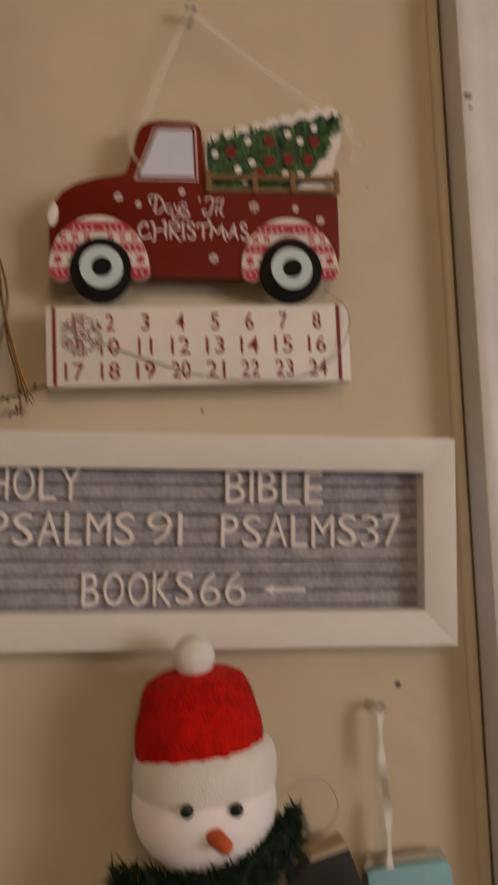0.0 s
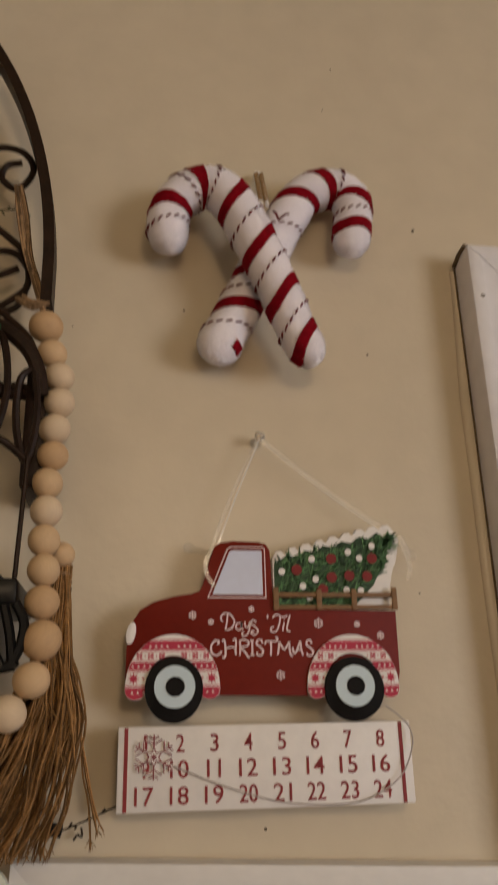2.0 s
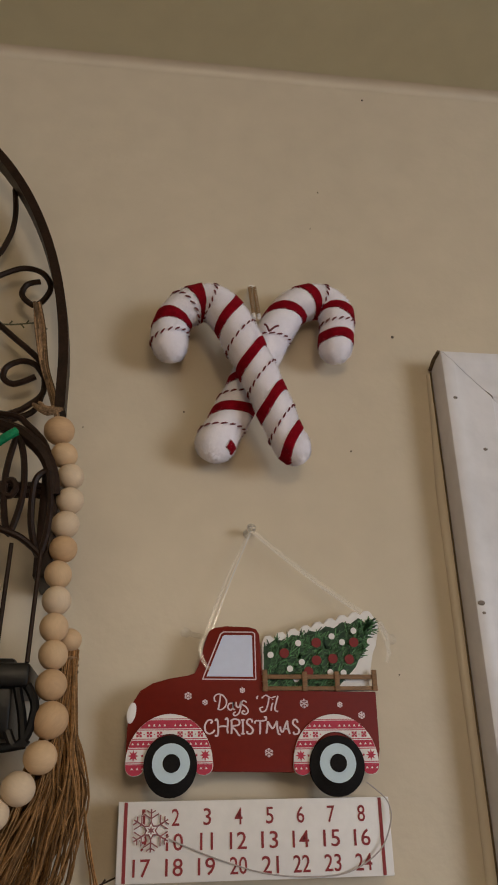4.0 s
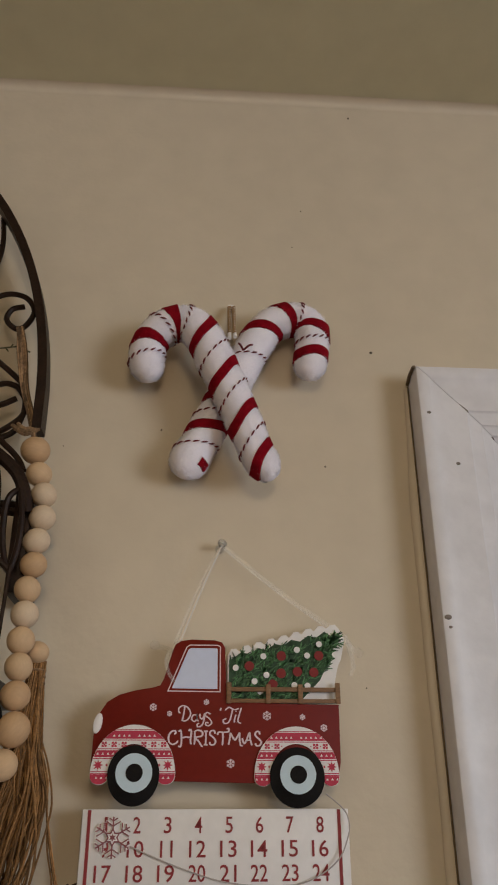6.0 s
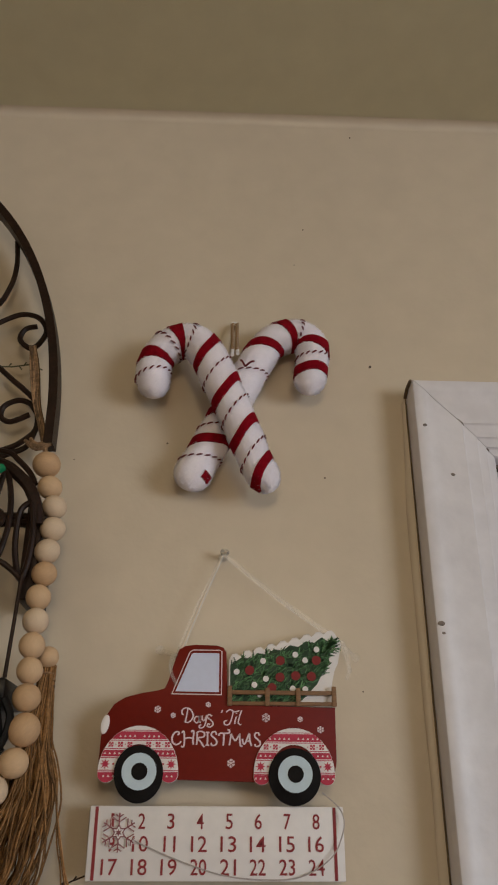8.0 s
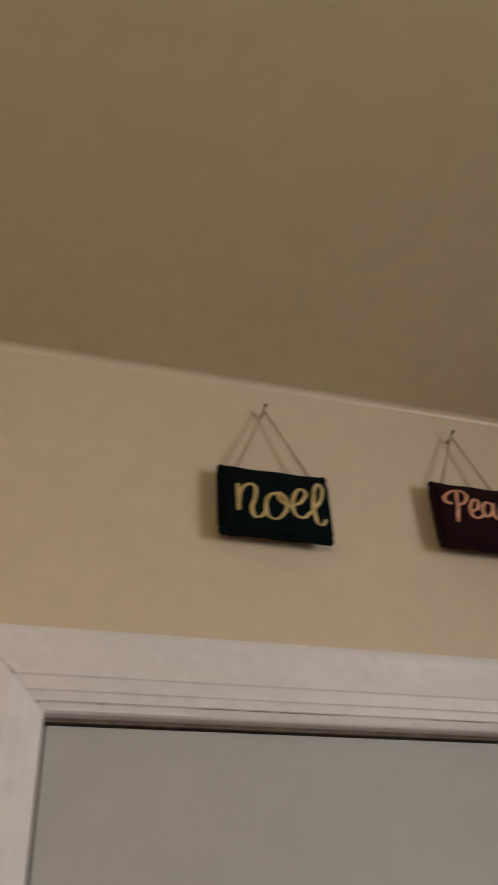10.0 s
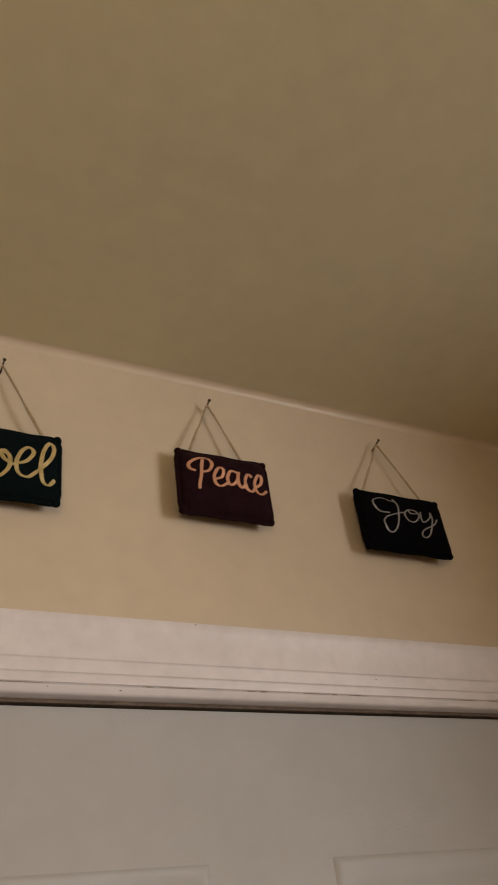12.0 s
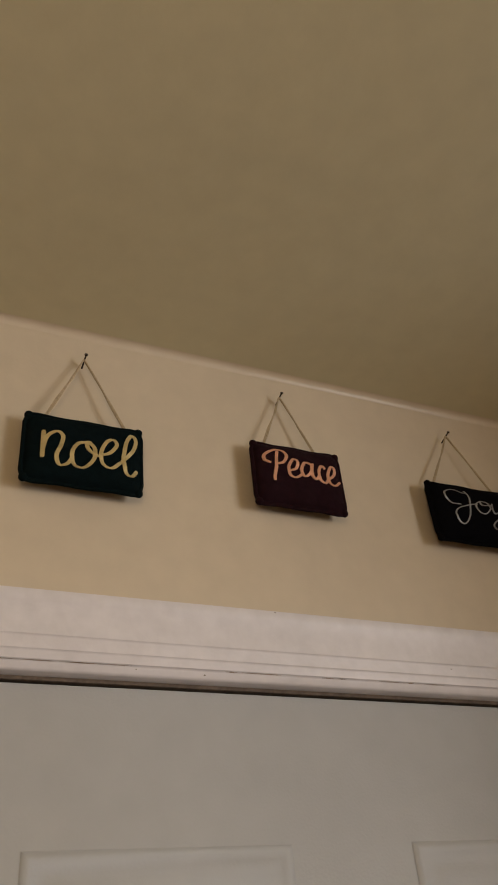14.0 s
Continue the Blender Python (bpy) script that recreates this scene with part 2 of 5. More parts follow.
def words(text, x, z, width, height, y0, depth, heavy=0.0, shear=0.0):
    """Lettering in the built-in font, fitted to width and height (of its outline), lower left corner at (x, z), front facing -y."""
    cu = bpy.data.curves.new("lettering", "FONT")
    cu.body, cu.extrude, cu.offset, cu.shear, cu.resolution_u = text, 0.05, heavy, shear, 3
    ob = bpy.data.objects.new("lettering", cu)
    scene.collection.objects.link(ob)
    bpy.context.view_layer.update()
    me = bpy.data.meshes.new_from_object(ob.evaluated_get(bpy.context.evaluated_depsgraph_get()))
    bpy.data.objects.remove(ob)
    bpy.data.curves.remove(cu)
    bm = bmesh.new()
    bm.from_mesh(me)
    bpy.data.meshes.remove(me)
    xs, ys = [v.co.x for v in bm.verts], [v.co.y for v in bm.verts]
    sx, sz = width / (max(xs) - min(xs)), height / (max(ys) - min(ys))
    x0, z0 = min(xs), min(ys)
    for v in bm.verts:
        v.co = Vector((x + (v.co.x - x0) * sx, y0 - (v.co.z + 0.05) / 0.1 * depth, z + (v.co.y - z0) * sz))
    return bm


# ---- structure ----
CEIL = 2.542
WX0, WX1, WY0 = -2.6, 3.2, -4.2
CL, CR, HEAD, CW = 0.2015, 1.546, 2.124, 0.0866   # casing: outer left and right, top, width
JL, JR, JT = CL + CW, CR - CW, HEAD - CW * 0.99
wall = obj("wall_north", plate([(WX0, 0), (JL, 0), (JL, JT), (JR, JT), (JR, 0), (WX1, 0), (WX1, CEIL), (WX0, CEIL)], 0.12, 0), M_WALL, smooth=False)
tagged(wall, "beige painted plaster wall with small nail holes", "wall", kind="structure")
tagged(obj("floor", boxed(WX0 - 0.1, WX1 + 0.1, WY0 - 0.1, 0.9, -0.1, 0), M_FLOOR), "brown wooden floor", "floor", kind="structure")
tagged(obj("ceiling", boxed(WX0 - 0.1, WX1 + 0.1, WY0 - 0.1, 0.9, CEIL, CEIL + 0.1), M_CEIL), "tan painted ceiling", "ceiling", kind="structure")
tagged(obj("wall_south", boxed(WX0 - 0.1, WX1 + 0.1, WY0 - 0.1, WY0, 0, CEIL), M_WALL), "beige painted wall", "wall", kind="structure")
for side_name, xa, ya, yb in (("wall_east", WX1, -3.75, -2.25), ("wall_west", WX0 - 0.1, -3.4, -1.8)):
    bm = bmesh.new()
    box(bm, xa, xa + 0.1, WY0, ya, 0, CEIL)
    box(bm, xa, xa + 0.1, yb, 0, 0, CEIL)
    box(bm, xa, xa + 0.1, ya, yb, 0, 1.0)
    box(bm, xa, xa + 0.1, ya, yb, 2.3, CEIL)
    tagged(obj(side_name, bm, M_WALL), "beige painted wall with a window opening", "wall", kind="structure")
# unseen wall added to keep window light off the right end
tagged(obj("wall_shade_right", boxed(1.72, 1.84, -0.95, -0.0005, 0, CEIL), M_WALL), "unseen short beige wall added to shade the right end", "wall", kind="structure")
# room beyond the door
tagged(obj("wall_beyond", boxed(WX0, WX1, 0.8, 0.9, 0, CEIL), M_WALL), "beige painted wall", "wall", kind="structure")

# small plaster cove where wall meets ceiling
bm = bmesh.new()
rows = []
for i in range(30):
    x = WX0 + (1.72 - WX0) * i / 29
    q = 0.011 + 0.0004 * noise.noise(Vector((x * 3, 0, 0)))
    rows.append([bm.verts.new((x, -q + q * math.cos(a) - 0.0003, CEIL - q + q * math.sin(a) - 0.0003)) for a in (math.pi / 2 * k / 6 for k in range(7))])
for r, s in zip(rows, rows[1:]):
    for k in range(6):
        bm.faces.new((r[k], r[k + 1], s[k + 1], s[k]))
tagged(obj("cove", bm, M_WALL), "small beige plaster cove at the ceiling edge", "trim", kind="structure")


def casing_strip():
    """A moulded casing board: x along its length, z across (0 outer edge, down to -CW inner), front towards -y."""
    prof = [(0.0, 0.0), (0.0, -0.0300), (0.0012, -0.0328), (0.0035, -0.0338), (0.0122, -0.0336), (0.0136, -0.0328), (0.022, -0.0312), (0.034, -0.0300), (0.0488, -0.0292), (0.0498, -0.0280), (0.0512, -0.0275),
            (0.0630, -0.0262), (0.0638, -0.0250), (0.0652, -0.0244), (0.0728, -0.0228), (0.0736, -0.0202), (0.0750, -0.0192), (0.0808, -0.0180), (0.0826, -0.0158), (0.083, -0.0140), (0.083, 0.0)]
    return prof


def casing(name, a, b, inward, mitre_a, mitre_b):
    """A casing board from a to b (x, z of its outer edge); inward: direction across to the opening; mitres shorten the inner edge."""
    bm = bmesh.new()
    A, B, I = Vector((a[0], 0, a[1])), Vector((b[0], 0, b[1])), Vector((inward[0], 0, inward[1]))
    d = (B - A).normalized()
    n = 40
    rows = []
    for i in range(n + 1):
        row = []
        for w, y in casing_strip():
            w *= CW / 0.083 * (0.99 if inward[1] else 1.0)
            p = A + d * (mitre_a * w) + (B - A - d * (mitre_a + mitre_b) * w) * (i / n) + I * w
            wob = 0.00025 * noise.noise(Vector((p.x * 9, p.z * 9, w * 60))) if 0 < w < CW * 0.98 else 0
            row.append(bm.verts.new((p.x, y + wob, p.z)))
        rows.append(row)
    for r, s in zip(rows, rows[1:]):
        for k in range(len(r) - 1):
            bm.faces.new((r[k], r[k + 1], s[k + 1], s[k]))
    bm.faces.new(rows[0])
    bm.faces.new(rows[-1][::-1])
    return bm


trim = thing("door_casing", "old white painted wooden door casing with mitred corners", "trim", kind="structure")
part("casing_leg", casing("leg", (CL, 0), (CL, HEAD - 0.0004), (1, 0), 0, 0.99), M_TRIM, trim)
part("casing_leg", casing("leg", (CR, 0), (CR, HEAD - 0.0004), (-1, 0), 0, 0.99), M_TRIM, trim)
part("casing_head", casing("head", (CL + 0.0004, HEAD), (CR - 0.0004, HEAD), (0, -1), 1.0101, 1.0101), M_TRIM, trim)
# thick bead of wall paint beside the casing, and the dark open joint between the two
bm = bmesh.new()
rows = []
for i in range(81):
    z = (HEAD - 0.012) * i / 80
    w = 0.0095 + 0.0012 * noise.noise(Vector((0, 3, z * 9))) - 0.005 * max(0.0, i / 80 - 0.94) / 0.06
    rows.append([bm.verts.new((CL - 0.0004 - w * f, -h + 0.0003 * noise.noise(Vector((f, 7, z * 30))), z)) for f, h in ((0.0, 0.0), (0.02, 0.0030), (0.25, 0.0036), (0.6, 0.0033), (0.85, 0.0024), (0.97, 0.0012), (1.0, 0.0))])
for a, b in zip(rows, rows[1:]):
    for k in range(6):
        bm.faces.new((a[k], a[k + 1], b[k + 1], b[k]))
bm.faces.new(rows[-1])
part("paint_bead", bm, M_WALL, trim, "thick beige paint bead along the casing")
bm = bmesh.new()
tube(bm, [(CL - 0.0006 - 0.0006 * abs(noise.noise(Vector((0, 0, z * 7)))), -0.0036, z) for z in (i * (HEAD - 0.01) / 60 for i in range(61))], 0.0010, 6)
tube(bm, [(CL - 0.001, -0.004, HEAD - 0.008), (CL - 0.0014, -0.018, HEAD - 0.003), (CL - 0.0005, -0.031, HEAD - 0.001)], 0.0022, 6)
part("caulk_line", bm, mat("brown_caulk", (0.12, 0.085, 0.05), 0.8, 0.4, 40.0), trim, "dark dirty caulk line")
bm = bmesh.new()
crack = [(0.032, -0.0292), (0.041, -0.0288), (0.0515, -0.0290), (0.0545, -0.0252), (0.066, -0.0245), (0.070, -0.0210), (0.078, -0.0205), (0.083, -0.0163)]
tube(bm, [(CL + w + 0.0009 * noise.noise(Vector((w * 300, 0, 0))), y, HEAD - w * 0.975) for w, y in crack], [0.0003, 0.0006, 0.0009, 0.0008, 0.0010, 0.0008, 0.0006, 0.0004], 6)
part("mitre_crack", bm, mat("crack_shadow", (0.14, 0.11, 0.09), 0.9, 0.4, 200.0), trim, "open crack along the mitre")
M_CHIP = mat("chip_grey_brown", (0.20, 0.165, 0.14), 0.8, 0.4, 300.0)
for kx, kz, kr, ky in ((0.211, 2.068, 0.0021, -0.0336), (0.236, 2.013, 0.0021, -0.0300), (0.2655, 1.978, 0.0022, -0.0250), (0.2072, 1.858, 0.0030, -0.0337), (0.2085, 1.849, 0.0016, -0.0337), (0.945, 2.086, 0.0014, -0.0290), (0.62, 2.0455, 0.0013, -0.0186),
                       (0.905, 2.0965, 0.0012, -0.0292), (0.7, 2.0435, 0.0012, -0.0184), (1.04, 2.068, 0.0012, -0.0270), (0.79, 2.1205, 0.0010, -0.0338)):
    bm = bmesh.new()
    ball(bm, (kx, ky, kz), kr, 1.2, 0.35, 0.8, 10, 6)
    part("chip", bm, M_CHIP, trim, "chipped paint spot")
# dirt caught in the lowest step of the head
bm = bmesh.new()
dr = random.Random(21)
for k in range(26):
    x = JL + 0.02 + dr.random() * (JR - JL - 0.04)
    ln = dr.uniform(0.008, 0.05)
    tube(bm, [(x, -0.0204, JT + 0.0098), (x + ln / 2, -0.0206, JT + 0.0099), (x + ln, -0.0204, JT + 0.0098)], [0.0002, dr.uniform(0.0004, 0.0009), 0.0002], 5)
tagged(part("dirt_line", bm, mat("brown_dirt", (0.22, 0.16, 0.11), 0.9, 0.4, 200.0), trim, "brown dirt in the moulding step"), kind="stuff")

# jamb lining; its dark brown stands for the shade in the door gap
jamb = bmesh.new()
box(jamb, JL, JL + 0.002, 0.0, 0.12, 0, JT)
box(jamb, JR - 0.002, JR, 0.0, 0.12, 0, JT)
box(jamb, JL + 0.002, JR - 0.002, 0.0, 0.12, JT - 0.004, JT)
tagged(obj("door_jamb", jamb, mat("shade_brown_jamb", (0.13, 0.10, 0.075), 0.8, 0.4, 30.0)), "door jamb coloured dark brown for the shade in the gap", "jamb", kind="structure")

door = thing("door_1", "closed grey-white panel door", "door", kind="structure")
DL, DR, DT, DY = JL + 0.0035, JR - 0.0035, JT - 0.0062, 0.004
part("slab", boxed(DL, DR, DY, DY + 0.04, 0.005, DT, bevel=0.0015), M_DOOR, door)


def door_panel(x0, x1, z0, z1):
    """A raised panel: an outer moulding ring and a raised field."""
    bm = bmesh.new()
    rings = []
    for inset, y in ((0, 0.0), (0.004, -0.0030), (0.008, -0.0032), (0.013, -0.0008), (0.023, -0.0006), (0.028, -0.0028), (0.040, -0.0032)):
        rings.append([bm.verts.new((x, DY - 0.0004 + y, z)) for x, z in ((x0 + inset, z0 + inset), (x1 - inset, z0 + inset), (x1 - inset, z1 - inset), (x0 + inset, z1 - inset))])
    for a, b in zip(rings, rings[1:]):
        for k in range(4):
            bm.faces.new((a[k], a[(k + 1) % 4], b[(k + 1) % 4], b[k]))
    bm.faces.new(rings[-1])
    return bm


for px0, px1 in ((0.514, 0.798), (0.950, 1.234)):
    for pz0, pz1 in ((1.62, 1.872), (0.95, 1.50), (0.2, 0.83)):
        part("panel", door_panel(px0, px1, pz0, pz1), M_DOOR, door)

# nail holes and specks in the plaster
for hx, hz, hr in ((0.164, 2.158, 0.0016), (0.107, 2.019, 0.0010), (0.159, 2.514, 0.0012), (0.138, 1.420, 0.0022), (-0.062, 2.056, 0.0009), (0.092, 2.355, 0.0009),
                   (0.135, 1.80, 0.0007), (0.0, 1.628, 0.0012), (0.08, 2.30, 0.0006), (-0.160, 2.035, 0.0006)):
    bm = bmesh.new()
    disc(bm, hx, hz, hr, 0.0, -0.0006, 9)
    part("nail_hole", bm, M_GRIME, wall)


# ---- candy canes ----
def cane(path, r, slim, bands):
    """Plush cane along (x, y, z) points: a rounded tube, velvet bands and stitched cords wound round it."""
    P = smooth_path(path, 10)
    run = [0.0]
    for a, b in zip(P, P[1:]):
        run.append(run[-1] + (b - a).length)
    total = run[-1]

    def at(s):
        s = min(max(s, 0.0), total)
        i = max(k for k in range(len(run)) if run[k] <= s + 1e-9)
        i = min(i, len(P) - 2)
        f = (s - run[i]) / (run[i + 1] - run[i])
        t = (P[min(i + 2, len(P) - 1)] - P[max(i - 1, 0)]).normalized()
        return P[i].lerp(P[i + 1], f), t

    def rad(s):
        end = min(s, total - s)
        thin = 0.90 + 0.10 * min(1.0, s / 0.09)
        k = 1.0 if end > r else math.sqrt(max(0.0, 1 - (1 - end / r) ** 2))
        thin *= 1 - slim * max(0.0, (s / total - 0.45) / 0.55)
        return r * thin * k * (1 + 0.02 * math.sin(s * 160 + path[0][0] * 50))

    def surf(s, phi, lift=0.0):
        c, t = at(s)
        # the cloth bands pull the stuffing in
        for s0, tl in bands:
            lift -= 0.0018 * math.exp(-((s + tl * math.cos(phi) - s0) / 0.0065) ** 2)
        n = Vector((-t.z, 0, t.x))
        return c + (n * math.cos(phi) + Vector((0, -1, 0)) * math.sin(phi)) * (rad(s) + lift)

    bm = bmesh.new()
    rows = []
    m = 110
    for i in range(m + 1):
        u = i / m
        s = total * (0.5 - 0.5 * math.cos(math.pi * u)) * 0.7 + total * u * 0.3
        rows.append([bm.verts.new(surf(s, 2 * math.pi * k / 24, 0.0007 * noise.noise(Vector((s * 170, k * 0.9, 1))))) for k in range(24)])
    for a, b in zip(rows, rows[1:]):
        for k in range(24):
            bm.faces.new((a[k], a[(k + 1) % 24], b[(k + 1) % 24], b[k]))
    bmesh.ops.remove_doubles(bm, verts=bm.verts[:], dist=1e-5)
    return bm, surf, total


def wound(surf, s0, tilt, width, lift, steps=44, lo=0.0, hi=2 * math.pi):
    """A band of cloth laid slantwise round a cane at s0."""
    bm = bmesh.new()
    rows = []
    for i in range(steps):
        phi = lo + (hi - lo) * i / steps
        s = s0 - tilt * math.cos(phi) + 0.0006 * math.sin(3 * phi + s0 * 90)
        rows.append([bm.verts.new(surf(s + dw, phi, l)) for dw, l in ((-width / 2, 0.0), (-width / 2 * 0.92, lift), (width / 2 * 0.92, lift), (width / 2, 0.0))])
    for a, b in zip(rows, rows[1:] + (rows[:1] if hi - lo > 6 else [])):
        for k in range(3):
            bm.faces.new((a[k], a[k + 1], b[k + 1], b[k]))
    return bm


def stitches(surf, s0, tilt, n):
    """A stitched cord: short slanted dashes along a winding line."""
    bm = bmesh.new()
    for i in range(n):
        phi = 2 * math.pi * i / n
        s = s0 - tilt * math.cos(phi)
        d = 2 * math.pi / n * 0.33
        tube(bm, [surf(s - 0.0020, phi - d, 0.0010), surf(s - 0.0008, phi - d * 0.4, 0.0016), surf(s + 0.0008, phi + d * 0.4, 0.0016), surf(s + 0.0020, phi + d, 0.0010)], [0.0005, 0.0009, 0.0009, 0.0005], 5)
    return bm


def pile(surf, total, count, seed):
    """Short fibres lying all over a cane, with the normals of the cane under them."""
    bm = bmesh.new()
    q = random.Random(seed)
    normals = []
    for _ in range(count):
        s, phi = q.uniform(0.001, total - 0.001), q.uniform(-0.25 * math.pi, 1.25 * math.pi)
        a = surf(s, phi, 0.0)
        out = (surf(s, phi, 0.001) - a).normalized()
        tip = surf(s + q.uniform(-0.0035, 0.0035), phi + q.uniform(-0.20, 0.20), q.uniform(0.0004, 0.0027))
        side = (tip - a).cross(out).normalized() * 0.00028
        tri = [a - side, a + side, tip]
        if (tri[1] - tri[0]).cross(tri[2] - tri[0]).dot(out) < 0:
            tri = tri[::-1]
        bm.faces.new([bm.verts.new(v) for v in tri])
        normals += [tuple(out)] * 3
    return bm, normals


canes = thing("candy_cane_decoration", "pair of crossed white plush candy canes with dark red velvet stripes", "decoration")
C1 = [(-0.0765, 2.1026), (-0.0790, 2.1279), (-0.0715, 2.1472), (-0.0528, 2.1594), (-0.0342, 2.1569), (-0.0211, 2.1400), (-0.0059, 2.1049), (0.0136, 2.0584), (0.0322, 2.0139), (0.0445, 1.9930)]
C2 = [(0.0910, 2.1241), (0.0952, 2.1559), (0.0885, 2.1744), (0.0722, 2.1800), (0.0529, 2.1745), (0.0368, 2.1552), (0.0200, 2.1216), (0.0027, 2.0849), (-0.0166, 2.0432), (-0.0330, 2.0100)]
y1 = [-0.030, -0.032, -0.036, -0.040, -0.044, -0.048, -0.052, -0.052, -0.046, -0.042]
y2 = [-0.030, -0.030, -0.028, -0.026, -0.024, -0.022, -0.0205, -0.0205, -0.022, -0.024]
V_TILT = {(0.0610, 0.0184): -0.0085, (0.0930, 0.0184): 0.0090}
for pts, ys, r, starts, seams in ((C1, y1, 0.0194, (0.0438, 0.0783, 0.1195, 0.1722, 0.2217, 0.2650), (0.0250, 0.0650, 0.0935, 0.1463, 0.1955, 0.2445)), (C2, y2, 0.0184, (0.0265, 0.0610, 0.0930, 0.1260, 0.2170, 0.2580), (0.0430, 0.0790, 0.1650, 0.2390, 0.2810))):
    low = 0.006 if r > 0.0190 else 0.020
    ext = [pts[0][0] - (pts[1][0] - pts[0][0]) * 0.3, pts[0][1] - low]
    path = [(ext[0], ys[0], ext[1])] + [(x, y, z) for (x, z), y in zip(pts, ys)]
    last, prev = Vector(path[-1]), Vector(path[-2])
    path.append(tuple(last + (last - prev).normalized() * (0.008 if r > 0.0190 else 0.018)))
    lean = 0.0115 if r > 0.0190 else 0.0100
    # on the second hook two bands lean together into a V
    tilts = [(s0, V_TILT.get((s0, r), 0.0035 if s0 < 0.11 else lean)) for s0 in starts]
    bm, surf, total = cane(path, r, 0.17 if r > 0.0190 else -0.02, tilts)
    body = part("cane", bm, M_PLUSH, canes)
    fuzz, ns = pile(surf, total, 22000, 7)
    tagged(obj("plush_fuzz", fuzz, M_PILE, body, normals=ns), kind="stuff")
    for s0, tl in tilts:
        part("velvet_band", wound(surf, s0, tl, 0.0112, 0.0022), M_VELVET, body)
    for s0 in seams:
        tagged(part("stitched_cord", stitches(surf, s0, 0.0040 if s0 < 0.11 else lean, 16), M_CORD_DK, body), kind="stuff")
    if r < 0.0190:
        part("velvet_patch", wound(surf, 0.2970, 0.0, 0.0090, 0.0020, 8, 0.25, 1.0), M_VELVET, body)
bm = bmesh.new()
tube(bm, smooth_path([(0.006, -0.040, 2.145), (0.0060, -0.022, 2.175), (0.0060, -0.010, 2.203), (0.0085, -0.008, 2.2075), (0.0110, -0.010, 2.203), (0.0110, -0.022, 2.175), (0.012, -0.035, 2.150)], 6), 0.0021, 7)
loop = part("hanging_loop", bm, M_WHITE, canes, "gold and white twisted cord loop")
bm = bmesh.new()
for i in range(16):
    for sx in (0.0060, 0.0110):
        z = 2.155 + i * 0.0032
        y = -0.0335 + (z - 2.155) * 0.49
        tube(bm, [(sx - 0.002, y - 0.0014, z), (sx, y - 0.0024, z + 0.0012), (sx + 0.002, y - 0.0014, z + 0.0024)], 0.0008, 4)
part("twist_thread", bm, M_TWIST, loop)
bm = bmesh.new()
for dx, dz in ((0.009, 0.005), (-0.005, 0.006)):
    tube(bm, smooth_path([(0.020, -0.045, 2.128), (0.020 + dx * 0.6, -0.050, 2.129 + dz * 0.3), (0.020 + dx, -0.048, 2.128 + dz)], 4), 0.0011, 5)
part("tied_cord", bm, M_CORD_DK, canes)
bm = bmesh.new()
tube(bm, [(0.0085, 0.0, 2.2040), (0.0085, -0.0065, 2.2046)], 0.0010, 6)
tagged(obj("nail", bm, M_NAIL), "small dark nail in the wall", "nail", "small wall nails")

# ---- hanging truck calendar ----
TY = -0.0215
truck = thing("truck_calendar", "dark red wooden truck sign carrying a decorated tree", "wall sign")
outline = [(-0.1022, 1.7221), (-0.1050, 1.7330), (-0.1045, 1.7560), (-0.1010, 1.7740), (-0.0950, 1.7835), (-0.0850, 1.7895), (-0.0711, 1.7932), (-0.0560, 1.7956), (-0.0500, 1.7968), (-0.0470, 1.8030),
           (-0.0412, 1.8265), (-0.0385, 1.8325), (-0.0335, 1.8355), (-0.0240, 1.8368), (-0.0040, 1.8363), (0.0022, 1.8345), (0.0050, 1.8300), (0.0062, 1.7990), (0.0062, 1.7830), (0.1040, 1.7822), (0.1034, 1.7360), (0.1005, 1.7230), (0.0389, 1.7195), (-0.0487, 1.7215)]
cab = part("truck_body", plate(outline, TY, TY - 0.006, 0.0007), M_RED, truck)
TF = TY - 0.006
tree_pts = [(0.0072, 1.7840), (0.0074, 1.8235)]
for i in range(9):
    x = 0.0074 + i * 0.0112
    z = 1.8235 + i * 0.0031 - 0.0006 * max(0, i - 6) ** 2
    tree_pts += [(x + 0.003, z + 0.0058), (x + 0.0075, z + 0.0064), (x + 0.0105, z + 0.0030)]
tree_pts += [(0.1125, 1.8400), (0.1105, 1.8300), (0.1085, 1.8210), (0.1045, 1.8140), (0.1010, 1.7990), (0.1010, 1.7840)]
tree = part("tree_panel", plate(tree_pts, TY + 0.0035, TY - 0.0025, 0.0005), M_WHITE, truck, "white panel printed with a snowy pine tree")
mass = [(0.0085, 1.7850), (0.0088, 1.8200)] + [(0.012 + i * 0.0075, 1.8225 + i * 0.0019 + (0.0022 if i % 2 else -0.0012)) for i in range(12)] + [(0.1030, 1.8400), (0.1010, 1.8270), (0.0985, 1.8190), (0.0935, 1.8120), (0.0890, 1.8030), (0.0820, 1.7960), (0.0740, 1.7880), (0.0700, 1.7850)]
part("foliage_print", plate(mass, TY - 0.0024, TY - 0.0027), M_LEAF_DK, tree)
rnd = random.Random(4)
